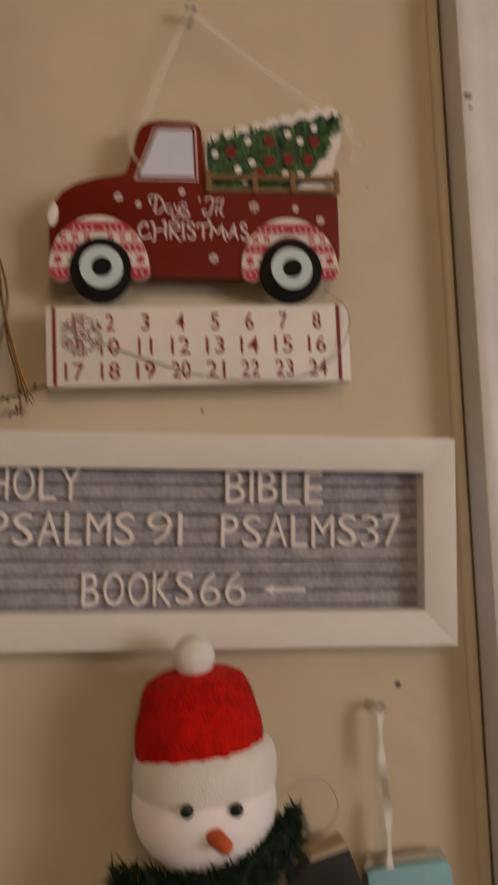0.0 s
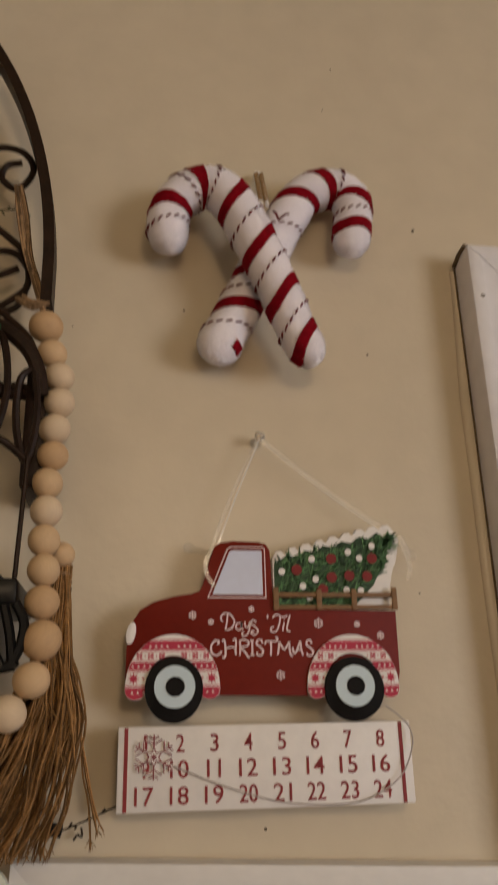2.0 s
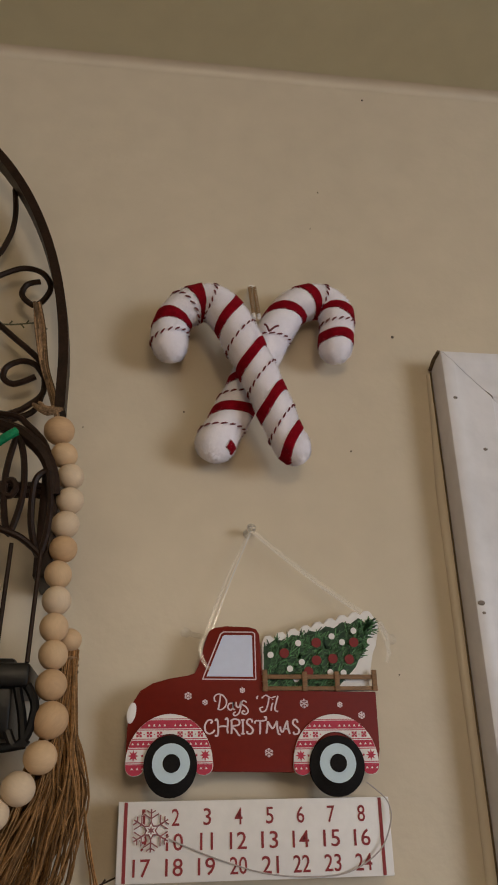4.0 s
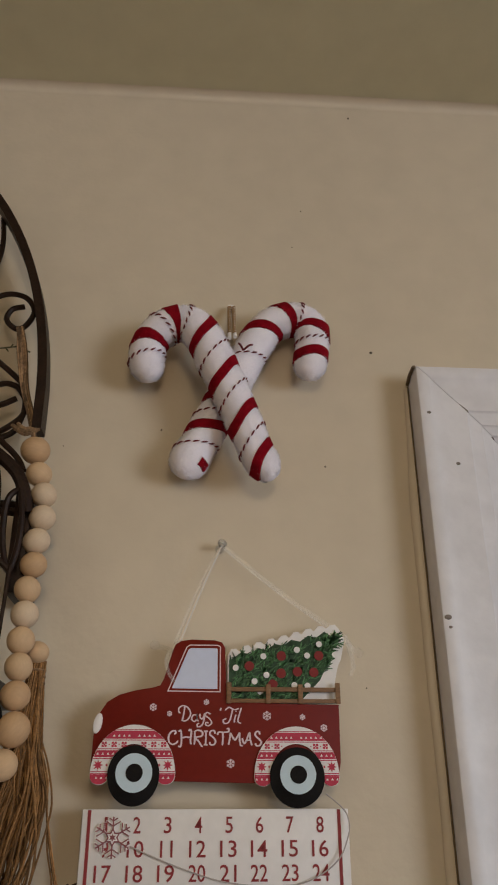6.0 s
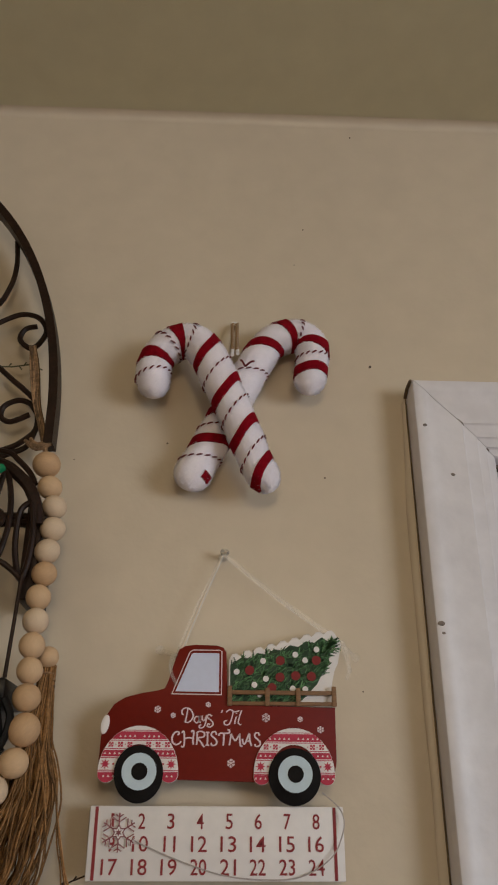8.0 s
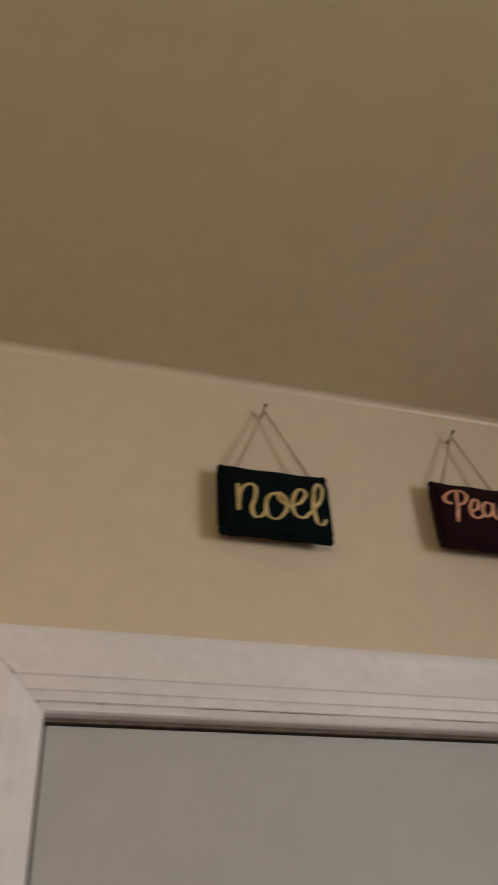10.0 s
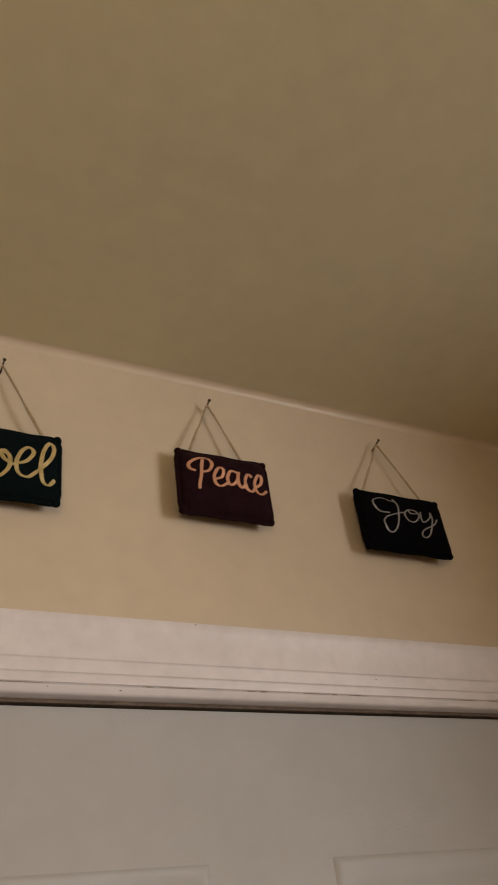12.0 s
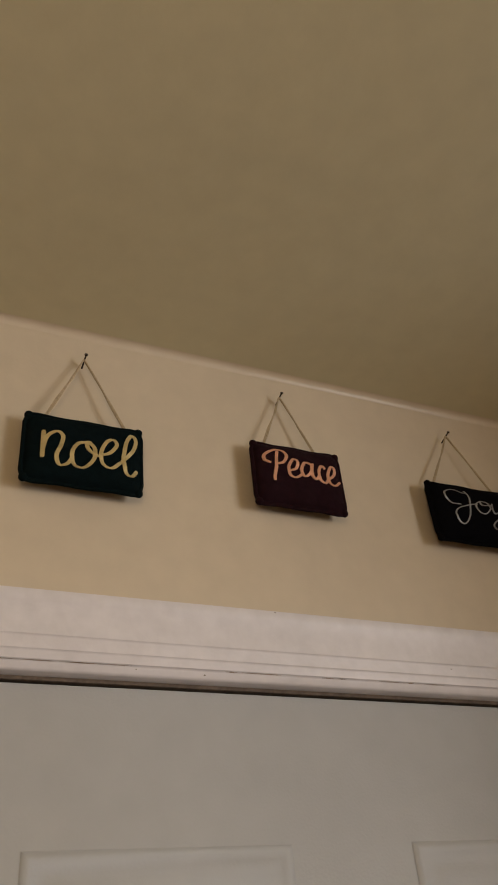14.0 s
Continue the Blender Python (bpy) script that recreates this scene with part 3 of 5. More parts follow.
for name, m, count, y in (("dark_needles", M_LEAF_DK, 500, TY - 0.0029), ("needles", M_LEAF, 560, TY - 0.0031)):
    bm = bmesh.new()
    k = 0
    while k < count:
        u, v = rnd.random(), rnd.random()
        x = 0.0095 + u * 0.096
        lo, hi = 1.7850 + max(0, u - 0.62) * 0.115, 1.8215 + u * 0.0200
        z = lo + v * (hi - lo)
        if u > 0.93 and v < 0.35:
            continue
        a = rnd.gauss(0.75, 0.6)
        ln = rnd.uniform(0.004, 0.0095)
        ribbon(bm, [(x, z), (x + ln * 0.5 * math.cos(a), z + ln * 0.5 * math.sin(a)), (x + ln * math.cos(a), z + ln * math.sin(a))], 0.0011, y, y - 0.0003)
        k += 1
    tagged(part(name, bm, m, tree), kind="stuff")
for x, z in ((0.0265, 1.8145), (0.0550, 1.8235), (0.0545, 1.8085), (0.0885, 1.8240), (0.0835, 1.8095), (0.0690, 1.8100), (0.0470, 1.7990)):
    bm = disc(bmesh.new(), x, z, 0.0042, TY - 0.0036, TY - 0.0042, 16)
    part("red_berry", bm, M_BERRY, tree)
for x, z in ((0.0145, 1.8130), (0.0310, 1.8015), (0.0390, 1.8230), (0.0415, 1.8070), (0.0690, 1.8290), (0.0660, 1.7985), (0.0780, 1.8240), (0.0890, 1.8340), (0.1030, 1.8250), (0.0775, 1.7980), (0.0360, 1.7930)):
    part("white_berry", disc(bmesh.new(), x, z, 0.0027, TY - 0.0036, TY - 0.0043, 12), M_WHITE, tree)
crate = part("crate_rail", boxed(0.0062, 0.1046, TY - 0.0045, TY - 0.0075, 1.7832, 1.7865, bevel=0.0004), M_WOODP, truck, "brown wooden crate rails")
part("slat", boxed(0.0062, 0.1046, TY - 0.0045, TY - 0.0075, 1.7925, 1.7962, bevel=0.0004), M_WOODP, crate)
for x in (0.0085, 0.0425, 0.0705, 0.1032):
    part("post", boxed(x - 0.0021, x + 0.0021, TY - 0.0070, TY - 0.0088, 1.7825, 1.8000 if x > 0.1 or x < 0.01 else 1.7985, bevel=0.0004), M_WOODP, crate)
part("window_border", plate([(-0.0445, 1.7922), (-0.0292, 1.8300), (-0.0262, 1.8322), (-0.0010, 1.8322), (0.0012, 1.8305), (0.0014, 1.7918)], TF, TF - 0.0004), M_PRINT, truck)
part("window_line", plate([(-0.0432, 1.7931), (-0.0282, 1.8297), (-0.0258, 1.8313), (-0.0012, 1.8313), (0.0003, 1.8302), (0.0005, 1.7927)], TF - 0.0004, TF - 0.0007), M_RED, truck)
part("window_print", plate([(-0.0406, 1.7948), (-0.0271, 1.8278), (-0.0252, 1.8290), (-0.0026, 1.8290), (-0.0016, 1.8280), (-0.0014, 1.7944)], TF - 0.0007, TF - 0.0010), M_GLASSP, truck)
bm = plate([(-0.1015 + 0.0036 * math.cos(a) + 0.0012 * math.sin(a), 1.7660 + 0.0082 * math.sin(a)) for a in (2 * math.pi * k / 18 for k in range(18))], TF + 0.001, TF - 0.0015, 0.0004)
part("headlight", bm, M_WHITE, truck)


def fender(cx, z0, w, h, cut):
    """A wheel arch with knitted bands printed across it."""
    n = 22
    arc = [(cx + w * math.cos(math.pi * k / n) * (1 + 0.10 * (1 - math.sin(math.pi * k / n))), z0 + 0.004 + h * math.sin(math.pi * k / n) ** 0.8) for k in range(n + 1)]
    inner = [(cx + cut * math.cos(math.pi * k / n), z0 + 0.0065 + (cut * 1.10) * math.sin(math.pi * k / n)) for k in range(n, -1, -1)]
    def lobe(xa, xb, za):
        return [((xa + xb) / 2 + (xa - xb) / 2 * math.cos(math.pi * k / 8), za - 0.0080 * math.sin(math.pi * k / 8) ** 0.8) for k in range(1, 8)]

    out = arc + lobe(arc[-1][0], inner[0][0], z0 + 0.0045) + inner + lobe(inner[-1][0], arc[0][0], z0 + 0.0045)
    base = part("wheel_arch", plate(out, TF, TF - 0.0018, 0.0003), M_WHITE, truck, "white and crimson knit-patterned wheel arch")

    def span(z):
        """Half widths of the arch at height z: outer, inner."""
        t = max(0.0, min(1.0, (z - z0 - 0.004) / h))
        s = t ** 1.25
        o = w * math.sqrt(max(0.0, 1 - s * s)) * (1 + 0.10 * (1 - s))
        q = (z - z0 - 0.0065) / (cut * 1.10)
        i = cut * math.sqrt(max(0.0, 1 - q * q)) if q > 0 else cut
        return o - 0.0003, (i + 0.0003 if q < 1 else 0.0)

    bm = bmesh.new()
    yb, yf = TF - 0.0018, TF - 0.0021
    bands = ((0.0046, 0.0054), (0.0062, 0.0069), (0.0163, 0.0170), (0.0177, 0.0230), (0.0238, 0.0244), (0.0307, 0.0313), (0.0320, 0.0350), (0.0350, 0.0368), (0.0368, 0.0384), (0.0391, 0.0396))
    for xa, xb in ((arc[-1][0], inner[0][0]), (inner[-1][0], arc[0][0])):
        xm, hw = (xa + xb) / 2, abs(xa - xb) / 2 - 0.0004
        plate([(xm + hw * math.cos(math.pi * k / 10), z0 + 0.0045 - 0.0076 * math.sin(math.pi * k / 10) ** 0.8) for k in range(11)], yb, yf, 0, bm)
    for a, b in bands:
        za, zb = z0 + a, z0 + b
        if zb > z0 + 0.004 + h:
            continue
        oa, ia = span(za)
        ob_, ib = span(zb)
        for sgn in (-1, 1):
            q = [(cx + sgn * ia, za), (cx + sgn * oa, za), (cx + sgn * ob_, zb), (cx + sgn * ib, zb)]
            plate(q if sgn > 0 else q[::-1], yb, yf, 0, bm)
    tagged(part("knit_striping", bm, M_PINK, base), kind="stuff")
    bm = bmesh.new()
    for k in range(-8, 9):
        x = cx + k * 0.0041
        z = z0 + 0.0276
        o, i = span(z)
        if not i + 0.001 < abs(x - cx) < o - 0.001:
            continue
        if k % 2:
            plate([(x - 0.0006, z), (x, z - 0.0006), (x + 0.0006, z), (x, z + 0.0006)], yb, yf, 0, bm)
            continue
        for dx in (-0.0012, 0.0012):
            for dz in (-0.0012, 0.0012):
                plate([(x + dx - 0.0009, z + dz - 0.0009), (x + dx + 0.0009, z + dz - 0.0009), (x + dx + 0.0009, z + dz + 0.0009), (x + dx - 0.0009, z + dz + 0.0009)], yb, yf, 0, bm)
        plate([(x - 0.0006, z - 0.0006), (x + 0.0006, z - 0.0006), (x + 0.0006, z + 0.0006), (x - 0.0006, z + 0.0006)], yb - 0.0002, yf - 0.0001, 0, bm)
    tagged(part("knit_crosswork", bm, M_PINK, base), kind="stuff")
    for sgn in (-1, 1):
        for dd, size in ((0.0055, 0.0045), (0.0135, 0.0013)):
            o, i = span(z0 + 0.011)
            x, z = cx + sgn * (o - dd if dd < 0.01 else i + 0.0022), z0 + 0.0116
            star = plate([(x + size * (1 if k % 2 == 0 else 0.45) * math.cos(math.pi * k / 8), z + size * (1 if k % 2 == 0 else 0.45) * math.sin(math.pi * k / 8)) for k in range(16)], yb, yf)
            part("knit_star", star, M_PINK, base)
    bm = bmesh.new()
    for zrow, nn in ((0.0020, 9), (0.0204, 9), (0.0345, 7)):
        for k in range(-nn, nn + 1):
            x, z = cx + k * 0.0042, z0 + zrow
            o, i = span(z)
            if i + 0.001 < abs(x - cx) < o - 0.0015:
                plate([(x - 0.0011, z - 0.0008), (x + 0.0011, z - 0.0008), (x, z + 0.0010)], yf, yf - 0.0002, 0, bm)
    tagged(part("knit_heartwork", bm, M_WHITE, base), kind="stuff")


fender(-0.0702, 1.7218, 0.0318, 0.0392, 0.0195)
fender(0.0657, 1.7205, 0.0325, 0.0395, 0.0210)
for cx, cz, rx in ((-0.0694, 1.7262, 0.0212), (0.0658, 1.7248, 0.0228)):
    bm = plate([(cx + rx * math.cos(a), cz + (0.0225 if math.sin(a) > 0 else 0.0240) * math.sin(a)) for a in (2 * math.pi * k / 36 for k in range(36))], TF + 0.001, TF - 0.0042, 0.0006)
    wheel = part("wheel", bm, M_TYRE, truck)
    part("hub", disc(bmesh.new(), cx + 0.0005, cz + 0.0012, 0.0150, TF - 0.0042, TF - 0.0047, 32), M_HUB, wheel)
    part("hub_centre", disc(bmesh.new(), cx + 0.0008, cz + 0.0012, 0.0070, TF - 0.0047, TF - 0.0051, 24), M_TYRE, wheel)


def flake(bm, x, z, r, y, w):
    lay = y
    for k in range(6):
        y = lay - 0.00006 * k
        a = math.pi * k / 3 + 0.52
        d, n = (math.cos(a), math.sin(a)), (-math.sin(a), math.cos(a))
        ribbon(bm, [(x, z), (x + d[0] * r * 0.5, z + d[1] * r * 0.5), (x + d[0] * r, z + d[1] * r)], w, y, y - 0.0003, taper=False)
        for f, b in ((0.55, 0.38), (0.80, 0.22)):
            for sg in (-1, 1):
                y -= 0.00001
                px, pz = x + d[0] * r * f, z + d[1] * r * f
                ribbon(bm, [(px, pz), (px + (d[0] * 0.6 + sg * n[0]) * r * b, pz + (d[1] * 0.6 + sg * n[1]) * r * b)], w * 0.8, y, y - 0.0003, taper=False)
    return bm


for x, z, r in ((-0.0558, 1.7792, 0.0031), (-0.0418, 1.7741, 0.0023), (-0.0106, 1.7836, 0.0024), (0.0413, 1.7727, 0.0038), (0.0719, 1.7717, 0.0024), (0.0900, 1.7631, 0.0030), (0.0104, 1.7347, 0.0035)):
    part("snowflake_print", flake(bmesh.new(), x, z, r, TF, 0.0006), M_PRINT, truck)


def script(name, strokes, to, width, y, m, parent, pen=0.45):
    bm = bmesh.new()
    for s in strokes:
        ribbon(bm, smooth_path([(*to(p), 0) for p in s], 7), width, y, y - 0.0005, pen)
    return part(name, bm, m, parent)


# lettering on the truck, in a curly hand
DAYS = (((80, 75), (76, 115), (68, 160)), ((56, 118), (46, 112), (46, 88), (68, 73), (97, 84), (115, 118), (104, 150), (82, 166), (62, 160)), ((150, 128), (130, 130), (122, 153), (138, 168), (152, 150), (154, 122), (152, 156), (163, 165)),
        ((170, 120), (172, 145), (186, 150), (198, 120), (194, 158), (182, 190), (160, 200), (154, 186), (166, 178)), ((232, 122), (212, 112), (202, 130), (227, 150), (239, 174), (222, 192), (204, 186), (208, 172), (221, 176)))
TIL = (((296, 82), (292, 90), (290, 100)), ((318, 96), (342, 78), (370, 92), (400, 84)), ((362, 90), (352, 138), (338, 170), (315, 176), (307, 156), (326, 148)), ((382, 122), (374, 150), (372, 170)), ((383, 100), (381, 105)), ((414, 80), (402, 120), (394, 162), (412, 175)))
XMAS = (((22, 246), (32, 238), (26, 226), (8, 230), (-8, 256), (-6, 290), (14, 306), (36, 298), (46, 284)), ((48, 232), (58, 222), (64, 240), (66, 300), (58, 320), (48, 314)), ((66, 268), (90, 262), (116, 264)), ((106, 226), (116, 216), (122, 232), (118, 280), (122, 304)),
        ((142, 226), (143, 270), (141, 306)), ((136, 232), (160, 220), (186, 230), (182, 254), (146, 264), (166, 286), (182, 312), (192, 316)), ((206, 226), (207, 270), (206, 305)), ((195, 226), (218, 225)), ((195, 305), (218, 306)),
        ((262, 240), (254, 222), (236, 224), (230, 244), (250, 262), (264, 284), (254, 304), (234, 304), (230, 290)), ((274, 246), (282, 230), (312, 230), (338, 226), (340, 208), (328, 208)), ((306, 232), (306, 272), (303, 308)),
        ((350, 232), (346, 270), (340, 304)), ((350, 232), (366, 262), (378, 274), (392, 252), (404, 230)), ((404, 230), (404, 270), (410, 304), (422, 308)), ((420, 262), (424, 284), (434, 294), (446, 270), (462, 230), (466, 270), (476, 306)), ((438, 276), (470, 274)),
        ((524, 240), (516, 222), (500, 226), (496, 246), (514, 264), (530, 284), (522, 304), (502, 306), (496, 292)))


def on_truck(p):
    x = -0.0340 + (p[0] / 3 - 15) * 0.000434
    return x, 1.7804 - (p[1] / 3 - 25) * 0.00040 - (x + 0.034) * 0.012


for strokes, w in ((DAYS, 0.00125), (TIL, 0.00125), (XMAS, 0.0015)):
    script("lettering", strokes, on_truck, w, TF, M_PRINT, truck, 0.25)

# ---- number board under the truck ----
BY = -0.0275
board = thing("calendar_board", "white wooden number board with red figures one to twenty-four", "calendar")
BX0, BX1, BZ0, BZ1 = -0.1085, 0.1072, 1.6440, 1.7005
part("board", boxed(BX0, BX1, BY, -0.0125, BZ0, BZ1, bevel=0.0008), M_WHITE, board)
for x in (-0.1027, 0.0993):
    part("red_stripe", boxed(x - 0.0013, x + 0.0013, BY - 0.0004, BY + 0.0001, BZ0 + 0.0006, BZ1 - 0.0006), M_INK, board)
for row in range(3):
    for c in range(8):
        t = str(row * 8 + c + 1)
        h = 0.0120
        wd = (0.0060 if len(t) == 1 else 0.0132) * (0.42 if t == "1" else 0.75 if t == "11" else 1.0)
        cx = -0.0890 + c * 0.02465 - (0.0005 if len(t) == 2 else 0)
        part("figure", words(t, cx - wd / 2, (1.6828, 1.6656, 1.6484)[row], wd, h, BY + 0.0001, 0.0006, 0.004), M_INK, board)
bm = bmesh.new()
tube(bm, smooth_path([(0.0894, -0.030, 1.7115), (0.1016, -0.031, 1.7015), (0.1062, -0.032, 1.6937), (0.1060, -0.033, 1.6822), (0.0955, -0.031, 1.6620), (0.0689, -0.0295, 1.6475), (0.0357, -0.0290, 1.6455), (0.0033, -0.0290, 1.6490), (-0.0288, -0.0290, 1.6583), (-0.0529, -0.0295, 1.6672), (-0.0690, -0.0300, 1.6738)], 8), 0.00055, 6)
snow = thing("snowflake_marker", "pale wooden snowflake day marker on a thin thread", "marker")
part("thread", bm, M_WIRE, snow)
fx, fz = -0.0831, 1.6800
part("flake_base", flake(bmesh.new(), fx, fz, 0.0154, BY - 0.0012, 0.0022), M_WHITE, snow)
part("etched_print", flake(bmesh.new(), fx, fz, 0.0150, BY - 0.0015, 0.0011), M_FLAKE, snow)
bm = plate([(fx + (0.0068 if k % 2 else 0.0040) * math.cos(math.pi * k / 6), fz + (0.0068 if k % 2 else 0.0040) * math.sin(math.pi * k / 6)) for k in range(12)], BY - 0.0016, BY - 0.0023)
centre = part("flake_star", bm, M_FLAKE, snow)
bm = plate([(fx + (0.0050 if k % 2 else 0.0028) * math.cos(math.pi * k / 6), fz + (0.0050 if k % 2 else 0.0028) * math.sin(math.pi * k / 6)) for k in range(12)], BY - 0.0023, BY - 0.0026)
part("star_inlay", bm, M_WHITE, centre)
part("star_eye", plate([(fx + (0.0032 if k % 2 else 0.0014) * math.cos(math.pi * k / 6), fz + (0.0032 if k % 2 else 0.0014) * math.sin(math.pi * k / 6)) for k in range(12)], BY - 0.0026, BY - 0.0028), M_FLAKE, centre)

# clear ribbon and pins that hold the sign
hang = thing("hanging_ribbon", "clear plastic ribbon loop tied over a push pin", "ribbon")
for off, wid in ((0.0, 0.0030), (0.0040, 0.0012)):
    bm = bmesh.new()
    ribbon(bm, smooth_path([(-0.0445 + off, 1.812, 0), (-0.0425 + off, 1.8256, 0), (-0.0230 + off, 1.878, 0), (0.0 + off * 0.3, 1.9265, 0)], 6), wid, -0.0165 - off * 0.4, -0.0172 - off * 0.4)
    part("strand", bm, M_RIBBON if off == 0.0 else M_GLOSS, hang)
for a, b, wa in (((0.0015, 1.9275), (0.1115, 1.8445), 0.0052), ((0.0015, 1.9262), (0.1115, 1.8415), 0.0016)):
    bm = bmesh.new()
    mid = [(a[0] + (b[0] - a[0]) * f, a[1] + (b[1] - a[1]) * f - 0.0035 * math.sin(math.pi * f), 0) for f in (0.0, 0.3, 0.65, 1.0)]
    ribbon(bm, smooth_path(mid, 6), wa, -0.0165 if wa > 0.003 else -0.0180, -0.0170 if wa > 0.003 else -0.0186)
    part("strand", bm, M_RIBBON, hang)
for pts in ([(-0.0440, 1.8250), (-0.0462, 1.8180), (-0.0440, 1.8080), (-0.0385, 1.8000)], [(0.1120, 1.8420), (0.1165, 1.8300), (0.1178, 1.8150), (0.1150, 1.8060)], [(0.1120, 1.8420), (0.1140, 1.8320), (0.1195, 1.8120)]):
    bm = bmesh.new()
    ribbon(bm, smooth_path([(*p, 0) for p in pts], 6), 0.0034, -0.0300, -0.0303)
    part("ribbon_tail", bm, M_RIBBON, hang)


def push_pin(x, z, tip, out, label="clear plastic push pin"):
    """A clear push pin: flared head, waist and collar, from the wall (tip) outwards (out)."""
    bm = bmesh.new()
    T, O = Vector(tip), Vector(out)
    prof = ((0.0, 0.0045), (0.10, 0.0047), (0.18, 0.0028), (0.35, 0.0022), (0.62, 0.0026), (0.78, 0.0042), (0.92, 0.0046), (1.0, 0.0036))
    tube(bm, [T.lerp(O, f) for f, _ in prof], [r for _, r in prof], 14)
    ob = obj("push_pin", bm, M_CLEAR)
    return tagged(ob, label, "push pin", "clear push pins")


push_pin(0, 0, (0.0, 0.0, 1.9290), (0.002, -0.017, 1.9300))
for tip, out in (((-0.0590, -0.010, 1.8350), (-0.0420, -0.030, 1.8265)), ((0.1290, -0.008, 1.8290), (0.1110, -0.028, 1.8390))):
    bm = bmesh.new()
    tube(bm, [tip, Vector(tip).lerp(Vector(out), 0.15), Vector(tip).lerp(Vector(out), 0.2), out], [0.0042, 0.0042, 0.0024, 0.0024], 12)
    part("bar_pin", bm, M_RIBBON, hang)

# ---- letter board ----
lb = thing("letter_board", "white framed grey felt letter board with white plastic letters", "letter board", (-0.0008, 0, 1.5342), 2.8)
LW, LH, LI, LJ = 0.1795, 0.0743, 0.1553, 0.0494
for name, q in (("frame_top", [(-LW, LH), (LW, LH), (LI, LJ), (-LI, LJ)]), ("frame_bottom", [(-LW, -LH), (LW, -LH), (LI, -LJ), (-LI, -LJ)]),
                ("frame_side", [(-LW, LH), (-LW, -LH), (-LI, -LJ), (-LI, LJ)]), ("frame_side", [(LW, LH), (LW, -LH), (LI, -LJ), (LI, LJ)])):
    s = 0.99995
    part(name, plate([(x * s, z * s) for x, z in q], -0.001, -0.029, 0.0002), M_FRAME, lb)
part("felt_back", boxed(-LI - 0.002, LI + 0.002, -0.008, -0.003, -LJ - 0.002, LJ + 0.002), M_FELT, lb)
for k in range(10):
    z0 = max(-LJ, LJ - (k + 1) * 0.0107)
    h = LJ - k * 0.0107 - z0
    bm = bmesh.new()
    rows = []
    for i in range(41):
        x = -LI + 2 * LI * i / 40
        wv = 0.0003 * noise.noise(Vector((x * 60, k * 3.1, 0)))
        rows.append([bm.verts.new((x, y, z0 + f * h + (wv if 0.1 < f < 0.9 else wv * 2))) for f, y in ((0.005, -0.0105), (0.03, -0.0126), (0.12, -0.0138), (0.88, -0.0138), (0.965, -0.0126), (0.99, -0.0105))])
    for a, b in zip(rows, rows[1:]):
        for j in range(5):
            bm.faces.new((a[j], a[j + 1], b[j + 1], b[j]))
    part("felt_strip", bm, M_FELT, lb)


def letters(text, x0, x1, z, h, dz=0.0):
    """A row of single plastic letters, spread from x0 to x1."""
    wide = {"I": 0.17, "1": 0.17, "M": 1.15, "O": 1.05, "L": 0.82, "E": 0.85, "Y": 1.05, "S": 0.95, "A": 1.08, "P": 0.85, "B": 0.88}
    ws = [wide.get(c, 0.95) for c in text]
    gap = 0.22
    unit = (x1 - x0) / (sum(ws) + gap * (len(text) - 1))
    x = x0
    for c, w in zip(text, ws):
        tilt = rnd.uniform(-0.0006, 0.0006)
        ob = part("letter", words(c, x + 0.0012, z + tilt, w * unit, h, -0.0136, 0.0032, -0.016 if c.isdigit() else -0.004), M_LETTER, lb)
        x += (w + gap) * unit


letters("HOLY", -0.1525, -0.0900, 0.0266, 0.0232)
letters("BIBLE", 0.0115, 0.0825, 0.0260, 0.0232)
letters("PSALMS", -0.1510, -0.0525, -0.0040, 0.0225)
letters("91", -0.0440, -0.0190, -0.0040, 0.0225)
letters("PSALMS", 0.0085, 0.1075, -0.0048, 0.0225)
letters("37", 0.1110, 0.1405, -0.0048, 0.0225)
letters("BOOKS", -0.0880, -0.0105, -0.0460, 0.0230)
letters("66", -0.0060, 0.0262, -0.0460, 0.0230)
bm = bmesh.new()
plate([(0.0400, -0.0355), (0.0475, -0.0390), (0.0475, -0.0320)], -0.0134, -0.0165, 0, bm)
plate([(0.0474, -0.0368), (0.0710, -0.0366), (0.0710, -0.0345), (0.0474, -0.0343)], -0.0134, -0.0165, 0, bm)
part("arrow", bm, M_LETTER, lb)

# ---- velvet word pillows ----
NOEL = (((160, 348), (160, 400), (161, 450)), ((161, 420), (170, 380), (188, 356), (212, 347), (232, 362), (226, 400), (212, 436), (224, 466), (252, 462), (272, 436)),
        ((325, 369), (290, 380), (268, 419), (278, 460), (315, 466), (350, 434), (350, 388), (325, 369), (330, 400), (362, 420), (378, 414)),
        ((378, 414), (412, 398), (438, 364), (424, 343), (396, 361), (376, 408), (386, 446), (420, 454), (456, 426)), ((456, 426), (500, 378), (518, 330), (500, 310), (478, 342), (466, 404), (476, 456), (500, 468), (522, 444)))
PEACE = (((158, 288), (148, 350), (136, 420)), ((128, 346), (106, 335), (110, 309), (140, 287), (176, 282), (192, 302), (180, 331), (150, 346)),
         ((195, 369), (225, 353), (232, 324), (215, 318), (197, 350), (197, 386), (220, 394), (246, 374)), ((287, 328), (262, 322), (246, 356), (256, 382), (280, 363), (290, 324), (284, 366), (296, 390), (315, 367)),
         ((342, 336), (328, 325), (313, 352), (314, 386), (335, 398), (352, 376)), ((352, 376), (380, 351), (383, 322), (368, 321), (352, 358), (356, 393), (376, 400), (402, 377)))
